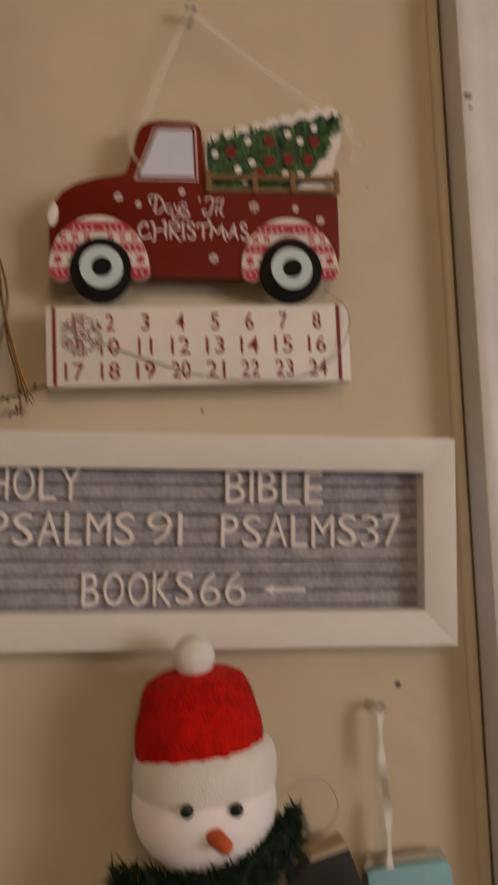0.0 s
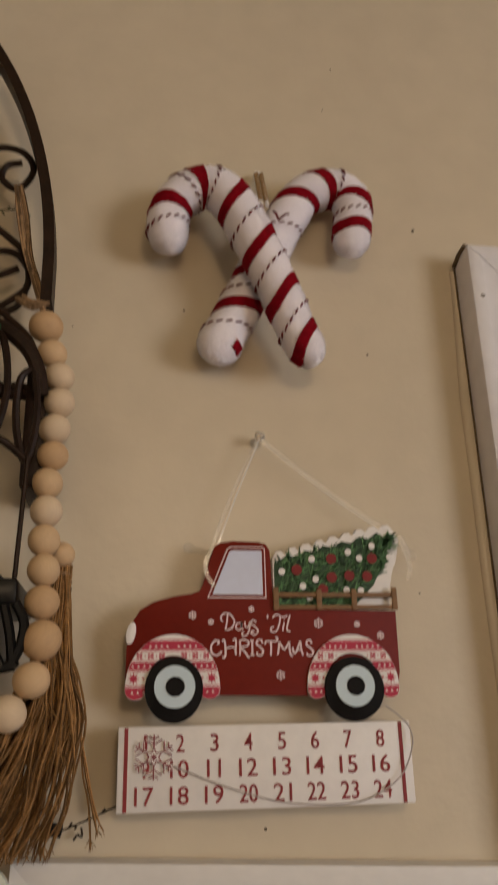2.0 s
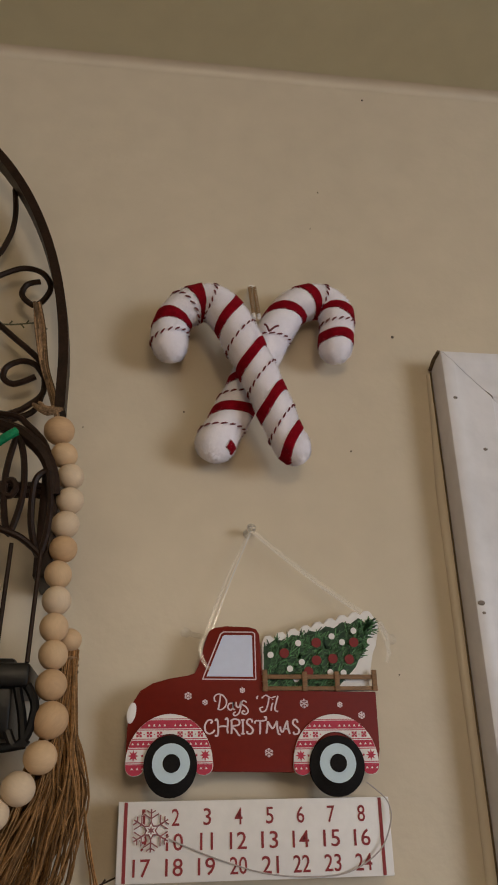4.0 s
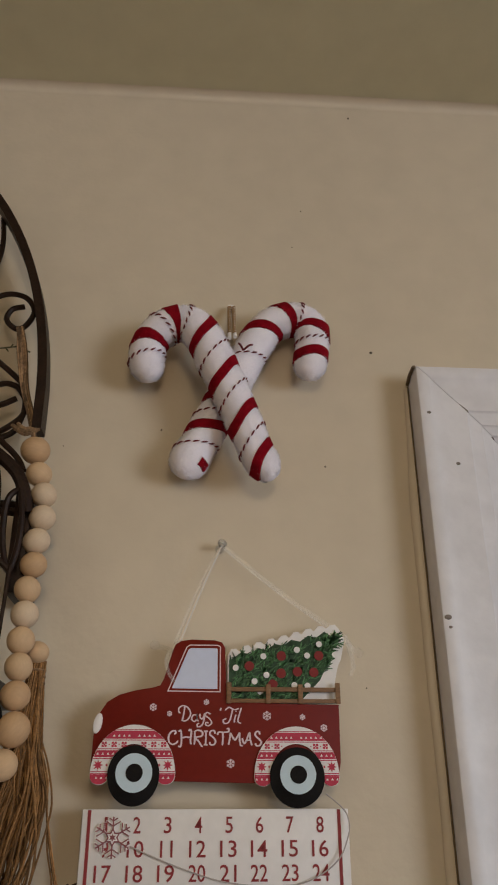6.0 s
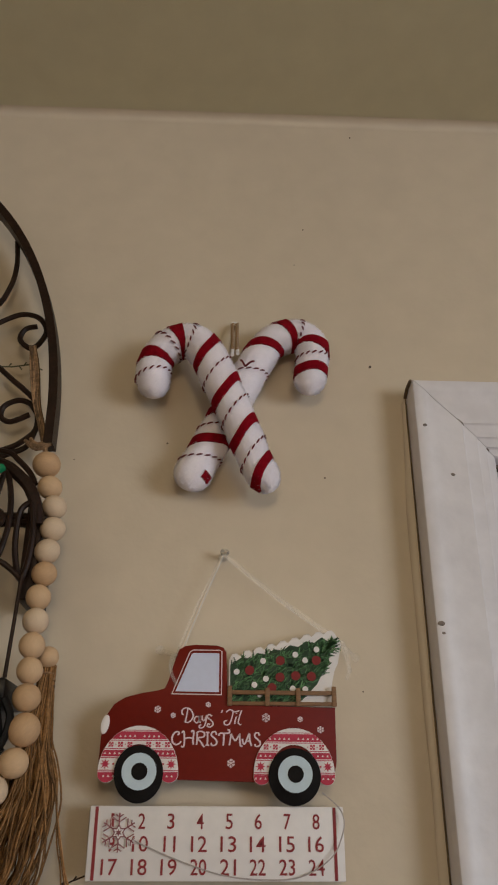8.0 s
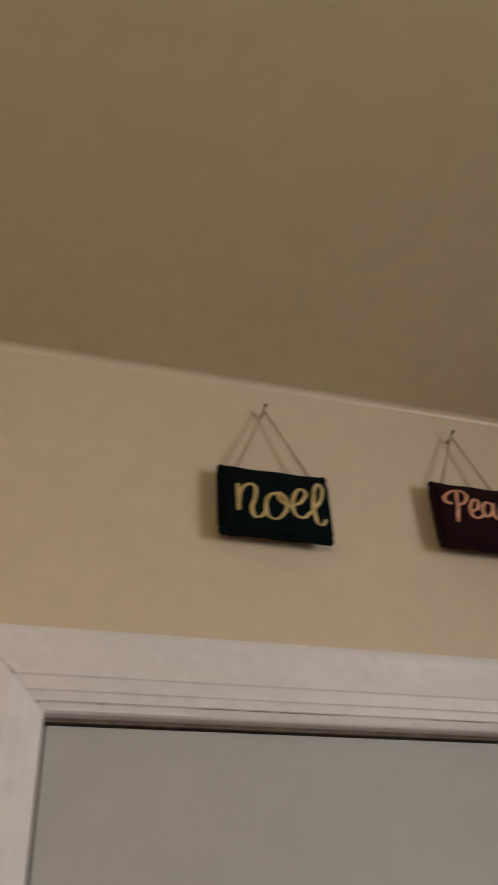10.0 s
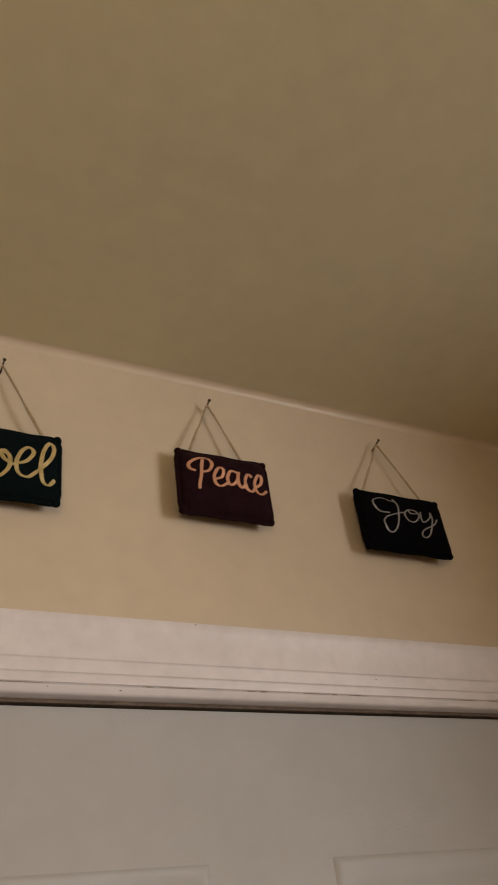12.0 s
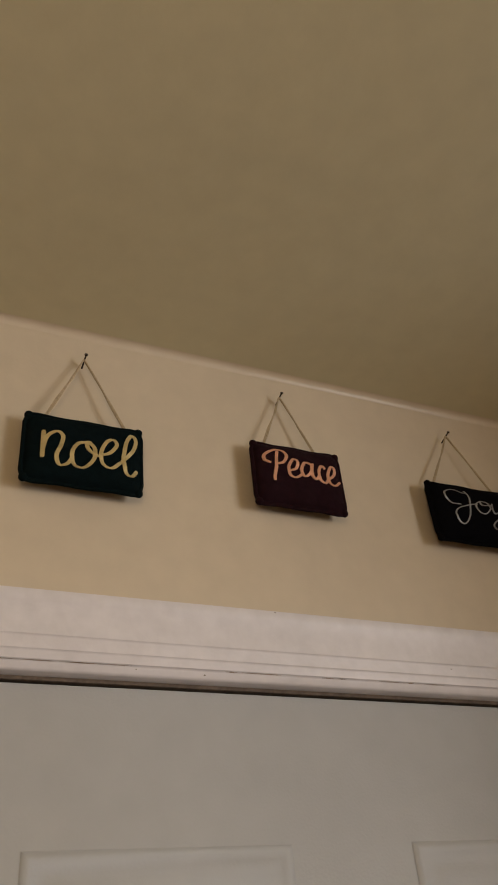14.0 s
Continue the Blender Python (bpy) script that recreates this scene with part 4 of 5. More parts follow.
JOY = (((0.414, 0.631), (0.311, 0.637), (0.247, 0.733), (0.256, 0.824), (0.334, 0.88), (0.427, 0.863), (0.494, 0.842)), ((0.496, 0.902), (0.521, 0.771), (0.506, 0.561), (0.452, 0.374), (0.381, 0.288), (0.327, 0.355), (0.322, 0.474), (0.391, 0.574), (0.546, 0.656), (0.606, 0.664)), ((0.661, 0.746), (0.589, 0.662), (0.612, 0.546), (0.686, 0.527), (0.75, 0.625), (0.738, 0.727), (0.658, 0.737), (0.666, 0.672), (0.774, 0.688)), ((0.799, 0.736), (0.773, 0.599), (0.804, 0.544), (0.889, 0.645), (0.929, 0.753), (0.893, 0.498), (0.839, 0.342), (0.766, 0.272), (0.737, 0.327), (0.794, 0.424), (0.925, 0.532), (0.986, 0.644)))


def pillow(x0, x1, z0, z1, cloth, foil, strokes, to, nail_x, nail_z, ends, label, stroke, seed):
    """A small stuffed pillow on a string; returns it."""
    th = thing("word_pillow", label, "pillow", group="small velvet pillows over the door")
    cx, cz, a, b = (x0 + x1) / 2, (z0 + z1) / 2, (x1 - x0) / 2, (z1 - z0) / 2
    n, m = 36, 26

    def depth(u, v):
        return 0.0135 * (max(0.0, 1 - abs(u) ** 4) * max(0.0, 1 - abs(v) ** 3.4)) ** 0.5

    def point(u, v, front):
        pin = 1 - 0.035 * (1 - u ** 4) * v * v + 0.012 * math.sin(u * 7 + seed) * v * v
        pin2 = 1 - 0.022 * (1 - v ** 4) * u * u
        cr = 1 - 0.058 * max(0, abs(u) - 0.8) * max(0, abs(v) - 0.7) / 0.06
        x, z = cx + u * a * pin2 * cr, cz + v * b * pin * cr
        w = 0.0026 * noise.noise(Vector((x * 38 + seed, z * 60, seed))) + 0.0010 * noise.noise(Vector((x * 130, z * 130, seed)))
        d = depth(u, v)
        return Vector((x, -0.0215 + (-(d + w * min(1, d * 150)) if front else d * 1.35), z))

    bm = bmesh.new()
    grids = []
    for front in (True, False):
        grids.append([[bm.verts.new(point(-1 + 2 * i / n, -1 + 2 * j / m, front)) for j in range(m + 1)] for i in range(n + 1)])
    for g in grids:
        for i in range(n):
            for j in range(m):
                bm.faces.new((g[i][j], g[i + 1][j], g[i + 1][j + 1], g[i][j + 1]))
    bmesh.ops.remove_doubles(bm, verts=bm.verts[:], dist=1e-5)
    part("cushion", bm, cloth, th)
    bm = bmesh.new()
    rim = [point(u, v, True) for u, v in [(-1 + 2 * i / n, 1) for i in range(n)] + [(1, 1 - 2 * j / m) for j in range(m)] + [(1 - 2 * i / n, -1) for i in range(n)] + [(-1, -1 + 2 * j / m) for j in range(m)]]
    tube(bm, rim + [rim[0]], 0.0034, 8)
    for su in (-1, 1):
        for sv in (-1, 1):
            ball(bm, point(su * 0.985, sv * 0.98, True), 0.0058, 1, 0.9, 1, 12, 8)
    part("seam", bm, cloth, th)
    bm = bmesh.new()
    for s in strokes:
        q = smooth_path([(*to(p), 0) for p in s], 7)
        L = []
        for i, p in enumerate(q):
            t = (q[min(i + 1, len(q) - 1)] - q[max(i - 1, 0)]).normalized()
            w = stroke * (0.45 + 0.55 * abs(t.y)) * (0.5 if i in (0, len(q) - 1) else 1)
            nrm = Vector((-t.y, t.x, 0)) * w / 2
            row = []
            for e in (p - nrm, p + nrm):
                u, v = (e.x - cx) / a, (e.y - cz) / b
                yy = point(max(-1, min(1, u)), max(-1, min(1, v)), True).y
                row += [bm.verts.new((e.x, yy - 0.0009, e.y)), bm.verts.new((e.x, yy + 0.0002, e.y))]
            L.append(row)
        for r, s2 in zip(L, L[1:]):
            for i, j in ((0, 1), (1, 3), (3, 2), (2, 0)):
                bm.faces.new((r[i], r[j], s2[j], s2[i]))
    part("foil_lettering", bm, foil, th)
    bm = bmesh.new()
    N = Vector((nail_x, -0.013, nail_z))
    for ex in ends:
        e = Vector((ex, -0.0215, z1 - 0.002))
        for tw in (-1, 1):
            tube(bm, [N + Vector((0.0008 * (1 if ex > nail_x else -1), tw * 0.0008, 0)), N.lerp(e, 0.33) + Vector((0.0006 - tw * 0.0007, -0.001, 0)), N.lerp(e, 0.66) + Vector((-0.0004 + tw * 0.0012, -0.001, 0)), e + Vector((tw * 0.0012, 0, 0))], 0.0012, 6)
    tube(bm, [N + Vector((-0.002, 0.002, -0.002)), N + Vector((0, -0.001, 0.0014)), N + Vector((0.002, 0.002, -0.002))], 0.0012, 6)
    part("hanging_string", bm, M_STRING, th, "thin jute string")
    bm = bmesh.new()
    tube(bm, [(nail_x, 0.0, nail_z - 0.004), (nail_x + 0.0010, -0.020, nail_z + 0.0035), (nail_x + 0.0010, -0.0204, nail_z + 0.0036), (nail_x + 0.0011, -0.0222, nail_z + 0.0042)], [0.0012, 0.0012, 0.0024, 0.0024], 8)
    tagged(obj("nail", bm, M_NAIL), "small dark nail in the wall", "nail", "small wall nails")
    return th


pillow(0.4755, 0.6280, 2.2675, 2.3680, M_NAVY, M_GOLD, NOEL, lambda p: (0.4972 + (p[0] - 155) * 0.000332, 2.3370 - (p[1] - 348) * 0.00040), 0.5490, 2.4830, (0.5005, 0.6060),
       "black-green velvet pillow with gold foil lettering hanging on string", 0.0052, 1.0)
pillow(0.7870, 0.9280, 2.2840, 2.3860, M_MAROON, M_COPPER, PEACE, lambda p: (0.8010 + (p[0] - 105) * 0.000400, 2.3705 - (p[1] - 282) * 0.00039), 0.8500, 2.4870, (0.8080, 0.8910),
       "dark maroon velvet pillow with copper foil lettering hanging on string", 0.0048, 2.0)
pillow(1.0790, 1.2400, 2.2685, 2.3695, M_COAL, M_SILVER, JOY, lambda p: (1.063 + p[0] * 0.159, 2.264 + p[1] * 0.102), 1.1560, 2.4770, (1.0960, 1.2110),
       "black velvet pillow with silver foil lettering hanging on string", 0.0024, 3.0)

# ---- iron wall piece ----
iron = thing("iron_wall_planter", "dark bronze wrought-iron arched wall piece with scrolls and a basket", "wall decoration")
ACX, AA, AZ, AB = -0.4150, 0.2418, 2.0560, 0.358
bm = bmesh.new()
rows = []
for k in range(61):
    a = math.pi * k / 60
    row = []
    for off in (0.0, -0.0092):
        for y in (-0.052, -0.030):
            row.append(bm.verts.new((ACX + (AA + off) * math.cos(a), y, AZ - 0.026 * (1 if k in (0, 60) else 0) + (AB + off) * math.sin(a))))
    rows.append(row)
for r, s in zip(rows, rows[1:]):
    for i, j in ((0, 1), (1, 3), (3, 2), (2, 0)):
        bm.faces.new((r[i], r[j], s[j], s[i]))
for r in (rows[0], rows[-1]):
    bm.faces.new((r[0], r[1], r[3], r[2]))
part("arch_bar", bm, M_IRON, iron)
SCROLLS = (((-0.262, 2.180), (-0.2402, 2.1938), (-0.2249, 2.1983), (-0.2086, 2.1930), (-0.1998, 2.1770), (-0.2057, 2.1603), (-0.2156, 2.1544), (-0.2270, 2.1652), (-0.2230, 2.1785), (-0.2103, 2.1828)),
           ((-0.290, 2.170), (-0.2324, 2.1175), (-0.2159, 2.1032), (-0.2021, 2.0890), (-0.1971, 2.0715), (-0.1976, 2.0541), (-0.2100, 2.0409), (-0.2237, 2.0329), (-0.26, 2.020), (-0.31, 2.016)),
           ((-0.1983, 2.0744), (-0.2068, 2.0858), (-0.2196, 2.0892), (-0.2330, 2.0820), (-0.2350, 2.0700), (-0.2271, 2.0640), (-0.2174, 2.0663), (-0.2056, 2.0728)),
           ((-0.2475, 2.300), (-0.2440, 2.2734), (-0.2440, 2.2519), (-0.2470, 2.2350), (-0.256, 2.212), (-0.275, 2.195)),
           ((-0.1976, 2.0541), (-0.204, 2.036), (-0.222, 2.0265), (-0.26, 2.012), (-0.31, 2.006)))
for s in SCROLLS:
    for mir in (False, True):
        pts = [((2 * ACX - x) if mir else x, z) for x, z in s]
        bm = bmesh.new()
        tube(bm, smooth_path(xz(pts, -0.029), 8), 0.0030, 8)
        part("scroll", bm, M_IRON, iron)
# projecting basket
bm = bmesh.new()
ribs = smooth_path([(-0.30, -0.055, 2.012), (-0.245, -0.062, 2.008), (-0.2131, -0.070, 1.9967), (-0.1989, -0.074, 1.9872), (-0.1843, -0.074, 1.9727), (-0.1765, -0.072, 1.9560), (-0.1740, -0.068, 1.938)], 6)
tube(bm, ribs, 0.0062, 8)
part("hoop", bm, M_IRON, iron)
bm = bmesh.new()
tube(bm, smooth_path([(-0.27, -0.045, 2.0265), (-0.2186, -0.050, 2.0200), (-0.2037, -0.052, 2.0099), (-0.1895, -0.055, 1.9947), (-0.1830, -0.058, 1.982)], 6), 0.0030, 8)
part("hoop", bm, M_IRON, iron)
for lp in ([(-0.1800, 1.9560), (-0.1885, 1.9480), (-0.1900, 1.9240), (-0.1875, 1.9020), (-0.1810, 1.8830), (-0.1760, 1.9000), (-0.1748, 1.9250), (-0.1775, 1.9480)],
           [(-0.2069, 1.9869), (-0.2010, 1.9722), (-0.1979, 1.9480), (-0.1990, 1.9244), (-0.2060, 1.9000), (-0.2120, 1.9240), (-0.2135, 1.9480), (-0.2110, 1.9722)],
           [(-0.2150, 1.9440), (-0.2080, 1.9470), (-0.2040, 1.9400), (-0.2080, 1.9330), (-0.2140, 1.9350), (-0.2165, 1.9420)]):
    bm = bmesh.new()
    tube(bm, smooth_path(xz(lp, -0.076), 6, True), 0.0029, 7, False)
    part("loop", bm, M_IRON, iron)
bm = bmesh.new()
for z in (1.9420, 1.9480):
    tube(bm, [(-0.32, -0.05, z), (-0.19, -0.06, z), (-0.172, -0.050, z)], 0.0042, 8)
part("crossbar", bm, M_IRON, iron)
bm = bmesh.new()
tube(bm, smooth_path([(-0.2300, -0.090, 1.9060), (-0.2014, -0.085, 1.8975), (-0.1906, -0.082, 1.8919), (-0.1785, -0.080, 1.8816)], 6), 0.0028, 8)
part("rail", bm, M_IRON, iron)
for xa, za, xb, zb, y in ((-0.1780, 1.885, -0.1797, 1.796, -0.088), (-0.2015, 1.890, -0.2030, 1.796, -0.088), (-0.2250, 1.90, -0.2270, 1.796, -0.088)):
    bm = bmesh.new()
    tube(bm, [(xa, y + 0.006, za), (xb, y, zb)], 0.0018, 8)
    part("basket_rod", bm, M_IRON, iron)
part("wall_bracket", boxed(-0.186, -0.1705, -0.062, -0.002, 1.868, 1.962, bevel=0.002), M_IRON, iron)
bm = boxed(-0.30, -0.1765, -0.094, -0.006, 1.778, 1.7955, bevel=0.003)
part("tray_rim", bm, M_BLACK, iron)
bm = bmesh.new()
for pts in ([(-0.178, 1.780), (-0.171, 1.765), (-0.175, 1.745), (-0.183, 1.738), (-0.189, 1.748)], [(-0.186, 1.782), (-0.180, 1.760), (-0.177, 1.742), (-0.1745, 1.738)], [(-0.24, 1.738), (-0.20, 1.736), (-0.1755, 1.739)]):
    tube(bm, smooth_path(xz(pts, -0.088), 6), 0.0034, 7)
part("bracket_scroll", bm, M_BLACK, iron)
bm = boxed(-0.30, -0.1885, -0.086, -0.03, 1.742, 1.80, bevel=0.003)
part("tray", bm, M_BLACK, iron)
bm = bmesh.new()
tube(bm, smooth_path([(-0.225, -0.088, 1.972), (-0.213, -0.090, 1.981), (-0.205, -0.090, 1.9865)], 5), [0.004] * 10 + [0.002], 8)
tagged(obj("green_ornament", bm, M_GREEN), "small green glass ornament in the iron basket", "ornament")
# leafy wire behind the scrolls
bm = bmesh.new()
tube(bm, [(-0.26, -0.018, 2.137), (-0.235, -0.020, 2.1355), (-0.212, -0.022, 2.138), (-0.200, -0.024, 2.130)], 0.0008, 5)
for x, z, d in ((-0.238, 2.1355, 1), (-0.226, 2.136, -1), (-0.222, 2.137, 1), (-0.250, 2.1365, -1)):
    tube(bm, [(x, -0.020, z), (x + 0.003, -0.021, z + d * 0.004)], 0.0008, 5)
tagged(obj("wire_sprig", bm, mat("dull_green_wire", (0.10, 0.10, 0.06), 0.7, 0.3, 200.0)), "thin dull green wire sprig", "wire")
# jute tie on the arch
bm = bmesh.new()
jr = random.Random(3)
for k in range(9):
    o = jr.uniform(-0.0024, 0.0024)
    tube(bm, smooth_path([(-0.2105 + o, -0.034 - 0.001 * (k % 3), 2.153), (-0.2040 + o * 1.4 + jr.uniform(-0.002, 0.002), -0.036, 2.120 + jr.uniform(-0.004, 0.004)), (-0.1965 + o + jr.uniform(-0.002, 0.002), -0.038 - 0.0015 * (k % 2), 2.080),
                          (-0.1865 + o * 0.9, -0.044, 2.048), (-0.1790 + o * 0.3, -0.050, 2.020)], 5), jr.uniform(0.0013, 0.0020), 6)
for k in range(7):
    o = jr.uniform(-0.004, 0.004)
    tube(bm, smooth_path([(-0.200 + jr.uniform(-0.004, 0.004), -0.044, 2.034 + o), (-0.188, -0.050, 2.024 + o * 1.5), (-0.175, -0.049, 2.030 + o)], 4), jr.uniform(0.0011, 0.0017), 6)
tagged(obj("jute_tie", bm, M_JUTE), "brown jute twine tied round the iron scroll", "twine", kind="stuff")

# ---- wooden bead garland ----
garland = thing("bead_garland", "natural wooden bead garland with a jute tassel", "garland", (0.0020, 0, -0.0015))
BEADS = ((-0.1781, -0.0500, 2.0079, 0.0138, 1), (-0.1716, -0.0529, 1.9826, 0.0120, 0), (-0.1643, -0.0558, 1.9612, 0.0119, 2), (-0.1628, -0.0588, 1.9379, 0.0120, 2), (-0.1648, -0.0617, 1.9152, 0.0121, 2), (-0.1645, -0.0646, 1.8930, 0.0116, 1),
         (-0.1666, -0.0675, 1.8706, 0.0116, 0), (-0.1658, -0.0704, 1.8487, 0.0117, 2), (-0.1657, -0.0733, 1.8267, 0.0116, 0), (-0.1644, -0.0763, 1.8052, 0.0116, 0), (-0.1637, -0.0792, 1.7826, 0.0119, 1), (-0.1620, -0.0821, 1.7572, 0.0138, 1),
         (-0.1665, -0.0850, 1.7316, 0.0122, 0), (-0.1796, -0.0879, 1.7111, 0.0122, 2), (-0.1960, -0.088, 1.6950, 0.0122, 2), (-0.2140, -0.088, 1.6810, 0.0122, 0), (-0.2340, -0.088, 1.6700, 0.0122, 0))
for i, (x, y, z, r, k) in enumerate(BEADS):
    bm = ball(bmesh.new(), (0, 0, 0), r, 1, 1, 0.95, 24, 16)
    b = part("bead", bm, (M_BEAD, M_BEAD_DK, M_BEAD_LT)[k], garland)
    b.location = (x, y, z)
    b.rotation_euler = (0.2 * i, 0.3 * math.sin(i * 2.1), i * 1.3)
bm = ball(bmesh.new(), (0, 0, 0), 0.0098, 1, 1, 0.95, 20, 14)
part("bead", bm, M_BEAD, garland).location = (-0.1548, -0.055, 1.8205)
bm = bmesh.new()
tube(bm, smooth_path([b[:3] for b in BEADS], 3), 0.0015, 6)
part("cord", bm, M_JUTE, garland)
bm = bmesh.new()
trnd = random.Random(11)
RIGHT = ((1.812, -0.1490), (1.785, -0.1480), (1.756, -0.1462), (1.733, -0.1400), (1.708, -0.1345), (1.680, -0.1380), (1.652, -0.1435), (1.622, -0.1560))
LEFT = ((1.812, -0.1585), (1.785, -0.1600), (1.756, -0.1640), (1.733, -0.1730), (1.708, -0.1840), (1.680, -0.1960), (1.650, -0.2100), (1.620, -0.2260))
for k in range(340):
    u, d, short = trnd.random(), trnd.random(), trnd.random()
    n = 8 if short > 0.45 else trnd.choice((5, 6, 7))
    sweep = trnd.uniform(-0.30, 0.15) if k % 4 else -0.55
    wave = trnd.uniform(0, 6.28)
    pts = []
    for q in range(n):
        z, xr = RIGHT[q]
        f = min(1.0, max(0.0, u + sweep * (q / 7) ** 1.5 + 0.05 * math.sin(q * 1.7 + wave)))
        x = LEFT[q][1] + (xr - LEFT[q][1]) * f + trnd.uniform(-0.0022, 0.0022)
        y = -0.050 - (0.006 + 0.030 * math.sin(math.pi * q / 8)) * d + 0.010 * (q / 7)
        pts.append((x, y, z + trnd.uniform(-0.003, 0.003)))
    if k in (30, 90, 150, 240):
        o = trnd.uniform(-0.003, 0.001)
        pts = pts[:3] + [(-0.1400, -0.048, 1.733), (-0.1360, -0.045, 1.700), (-0.1310 + o, -0.042, 1.6725), (-0.1262 + o, -0.040, 1.6524), (-0.1215 + o * 2, -0.038, 1.634 + o * 4)]
    P = smooth_path(pts, 3)
    r = trnd.uniform(0.0005, 0.0010)
    tube(bm, P, [r] * (len(P) - 3) + [r * 1.1, r * 0.8, r * 0.35], 5)
    if k % 3 == 0:
        tip = Vector(P[-2])
        for _ in range(3):
            tube(bm, [tip, tip + Vector((trnd.uniform(-0.004, 0.005), trnd.uniform(-0.003, 0.002), trnd.uniform(-0.010, -0.003)))], [0.0004, 0.0002], 3)
tagged(part("tassel", bm, M_TASSEL, garland, "frayed brown jute tassel"), kind="stuff")
bm = bmesh.new()
for z in (1.806, 1.801, 1.796):
    tube(bm, [(-0.1535 + 0.0062 * math.cos(a), -0.053 + 0.0062 * math.sin(a), z) for a in (2 * math.pi * k / 14 for k in range(15))], 0.0014, 5)
part("tassel_binding", bm, M_JUTE, garland)

# ---- clip and sprig beside the number board ----
bm = bmesh.new()
tube(bm, smooth_path([(-0.1600, -0.028, 1.6345), (-0.1550, -0.030, 1.6365), (-0.1490, -0.030, 1.6360), (-0.1448, -0.029, 1.6352)], 4), [0.0036, 0.0042, 0.0044] + [0.0046] * 10, 10)
tagged(obj("black_clip", bm, M_BLACK), "small black metal clip behind the tassel", "clip")
bm = bmesh.new()
tube(bm, [(-0.1448, -0.027, 1.6350), (-0.1277, -0.020, 1.6406), (-0.1085, -0.013, 1.6480)], 0.0007, 5)
for x, z, dx, dz in ((-0.1400, 1.6365, 0.002, 0.003), (-0.1350, 1.6380, -0.001, -0.003), (-0.1280, 1.6405, 0.002, 0.003), (-0.1230, 1.6425, 0.001, -0.003), (-0.1180, 1.6445, 0.002, 0.003)):
    tube(bm, [(x, -0.022, z), (x + dx, -0.022, z + dz)], 0.0008, 5)
tube(bm, smooth_path([(-0.1376, -0.006, 1.6265), (-0.1350, -0.007, 1.6300), (-0.1317, -0.007, 1.6290), (-0.1325, -0.007, 1.6346)], 4), 0.0008, 5)
tagged(obj("dried_sprig", bm, M_NAIL), "thin dark dried sprig against the wall", "sprig")

# ---- white scroll-cut sign beside the letter board ----
sign = thing("scroll_sign", "white-green painted wooden scrollwork sign", "sign")
S = -0.062
STROKES = ((((-0.2050, 1.6300), (-0.1899, 1.6220), (-0.1846, 1.6187), (-0.1780, 1.6135), (-0.1742, 1.6070), (-0.1749, 1.5989), (-0.1723, 1.5871), (-0.1683, 1.5747)), 0.0052),
           (((-0.2080, 1.6240), (-0.1930, 1.6140), (-0.1870, 1.6095), (-0.1829, 1.6020), (-0.1770, 1.5962)), 0.0078),
           (((-0.1741, 1.5957), (-0.1675, 1.5932), (-0.1600, 1.5948), (-0.1568, 1.6002), (-0.1591, 1.6045), (-0.1623, 1.6030)), 0.0042),
           (((-0.2050, 1.5860), (-0.1910, 1.5766), (-0.1842, 1.5724), (-0.1763, 1.5721), (-0.1697, 1.5741), (-0.1618, 1.5747), (-0.1544, 1.5745), (-0.1511, 1.5704), (-0.1538, 1.5669), (-0.1601, 1.5680), (-0.1669, 1.5727)), 0.0040))
for k, (pts, w) in enumerate(STROKES):
    bm = bmesh.new()
    ribbon(bm, smooth_path([(*p, 0) for p in pts], 7), w, S - 0.0007 * k, S - 0.006 - 0.0007 * k, taper=False)
    bmesh.ops.recalc_face_normals(bm, faces=bm.faces[:])
    part("scroll", bm, M_MINT, sign)

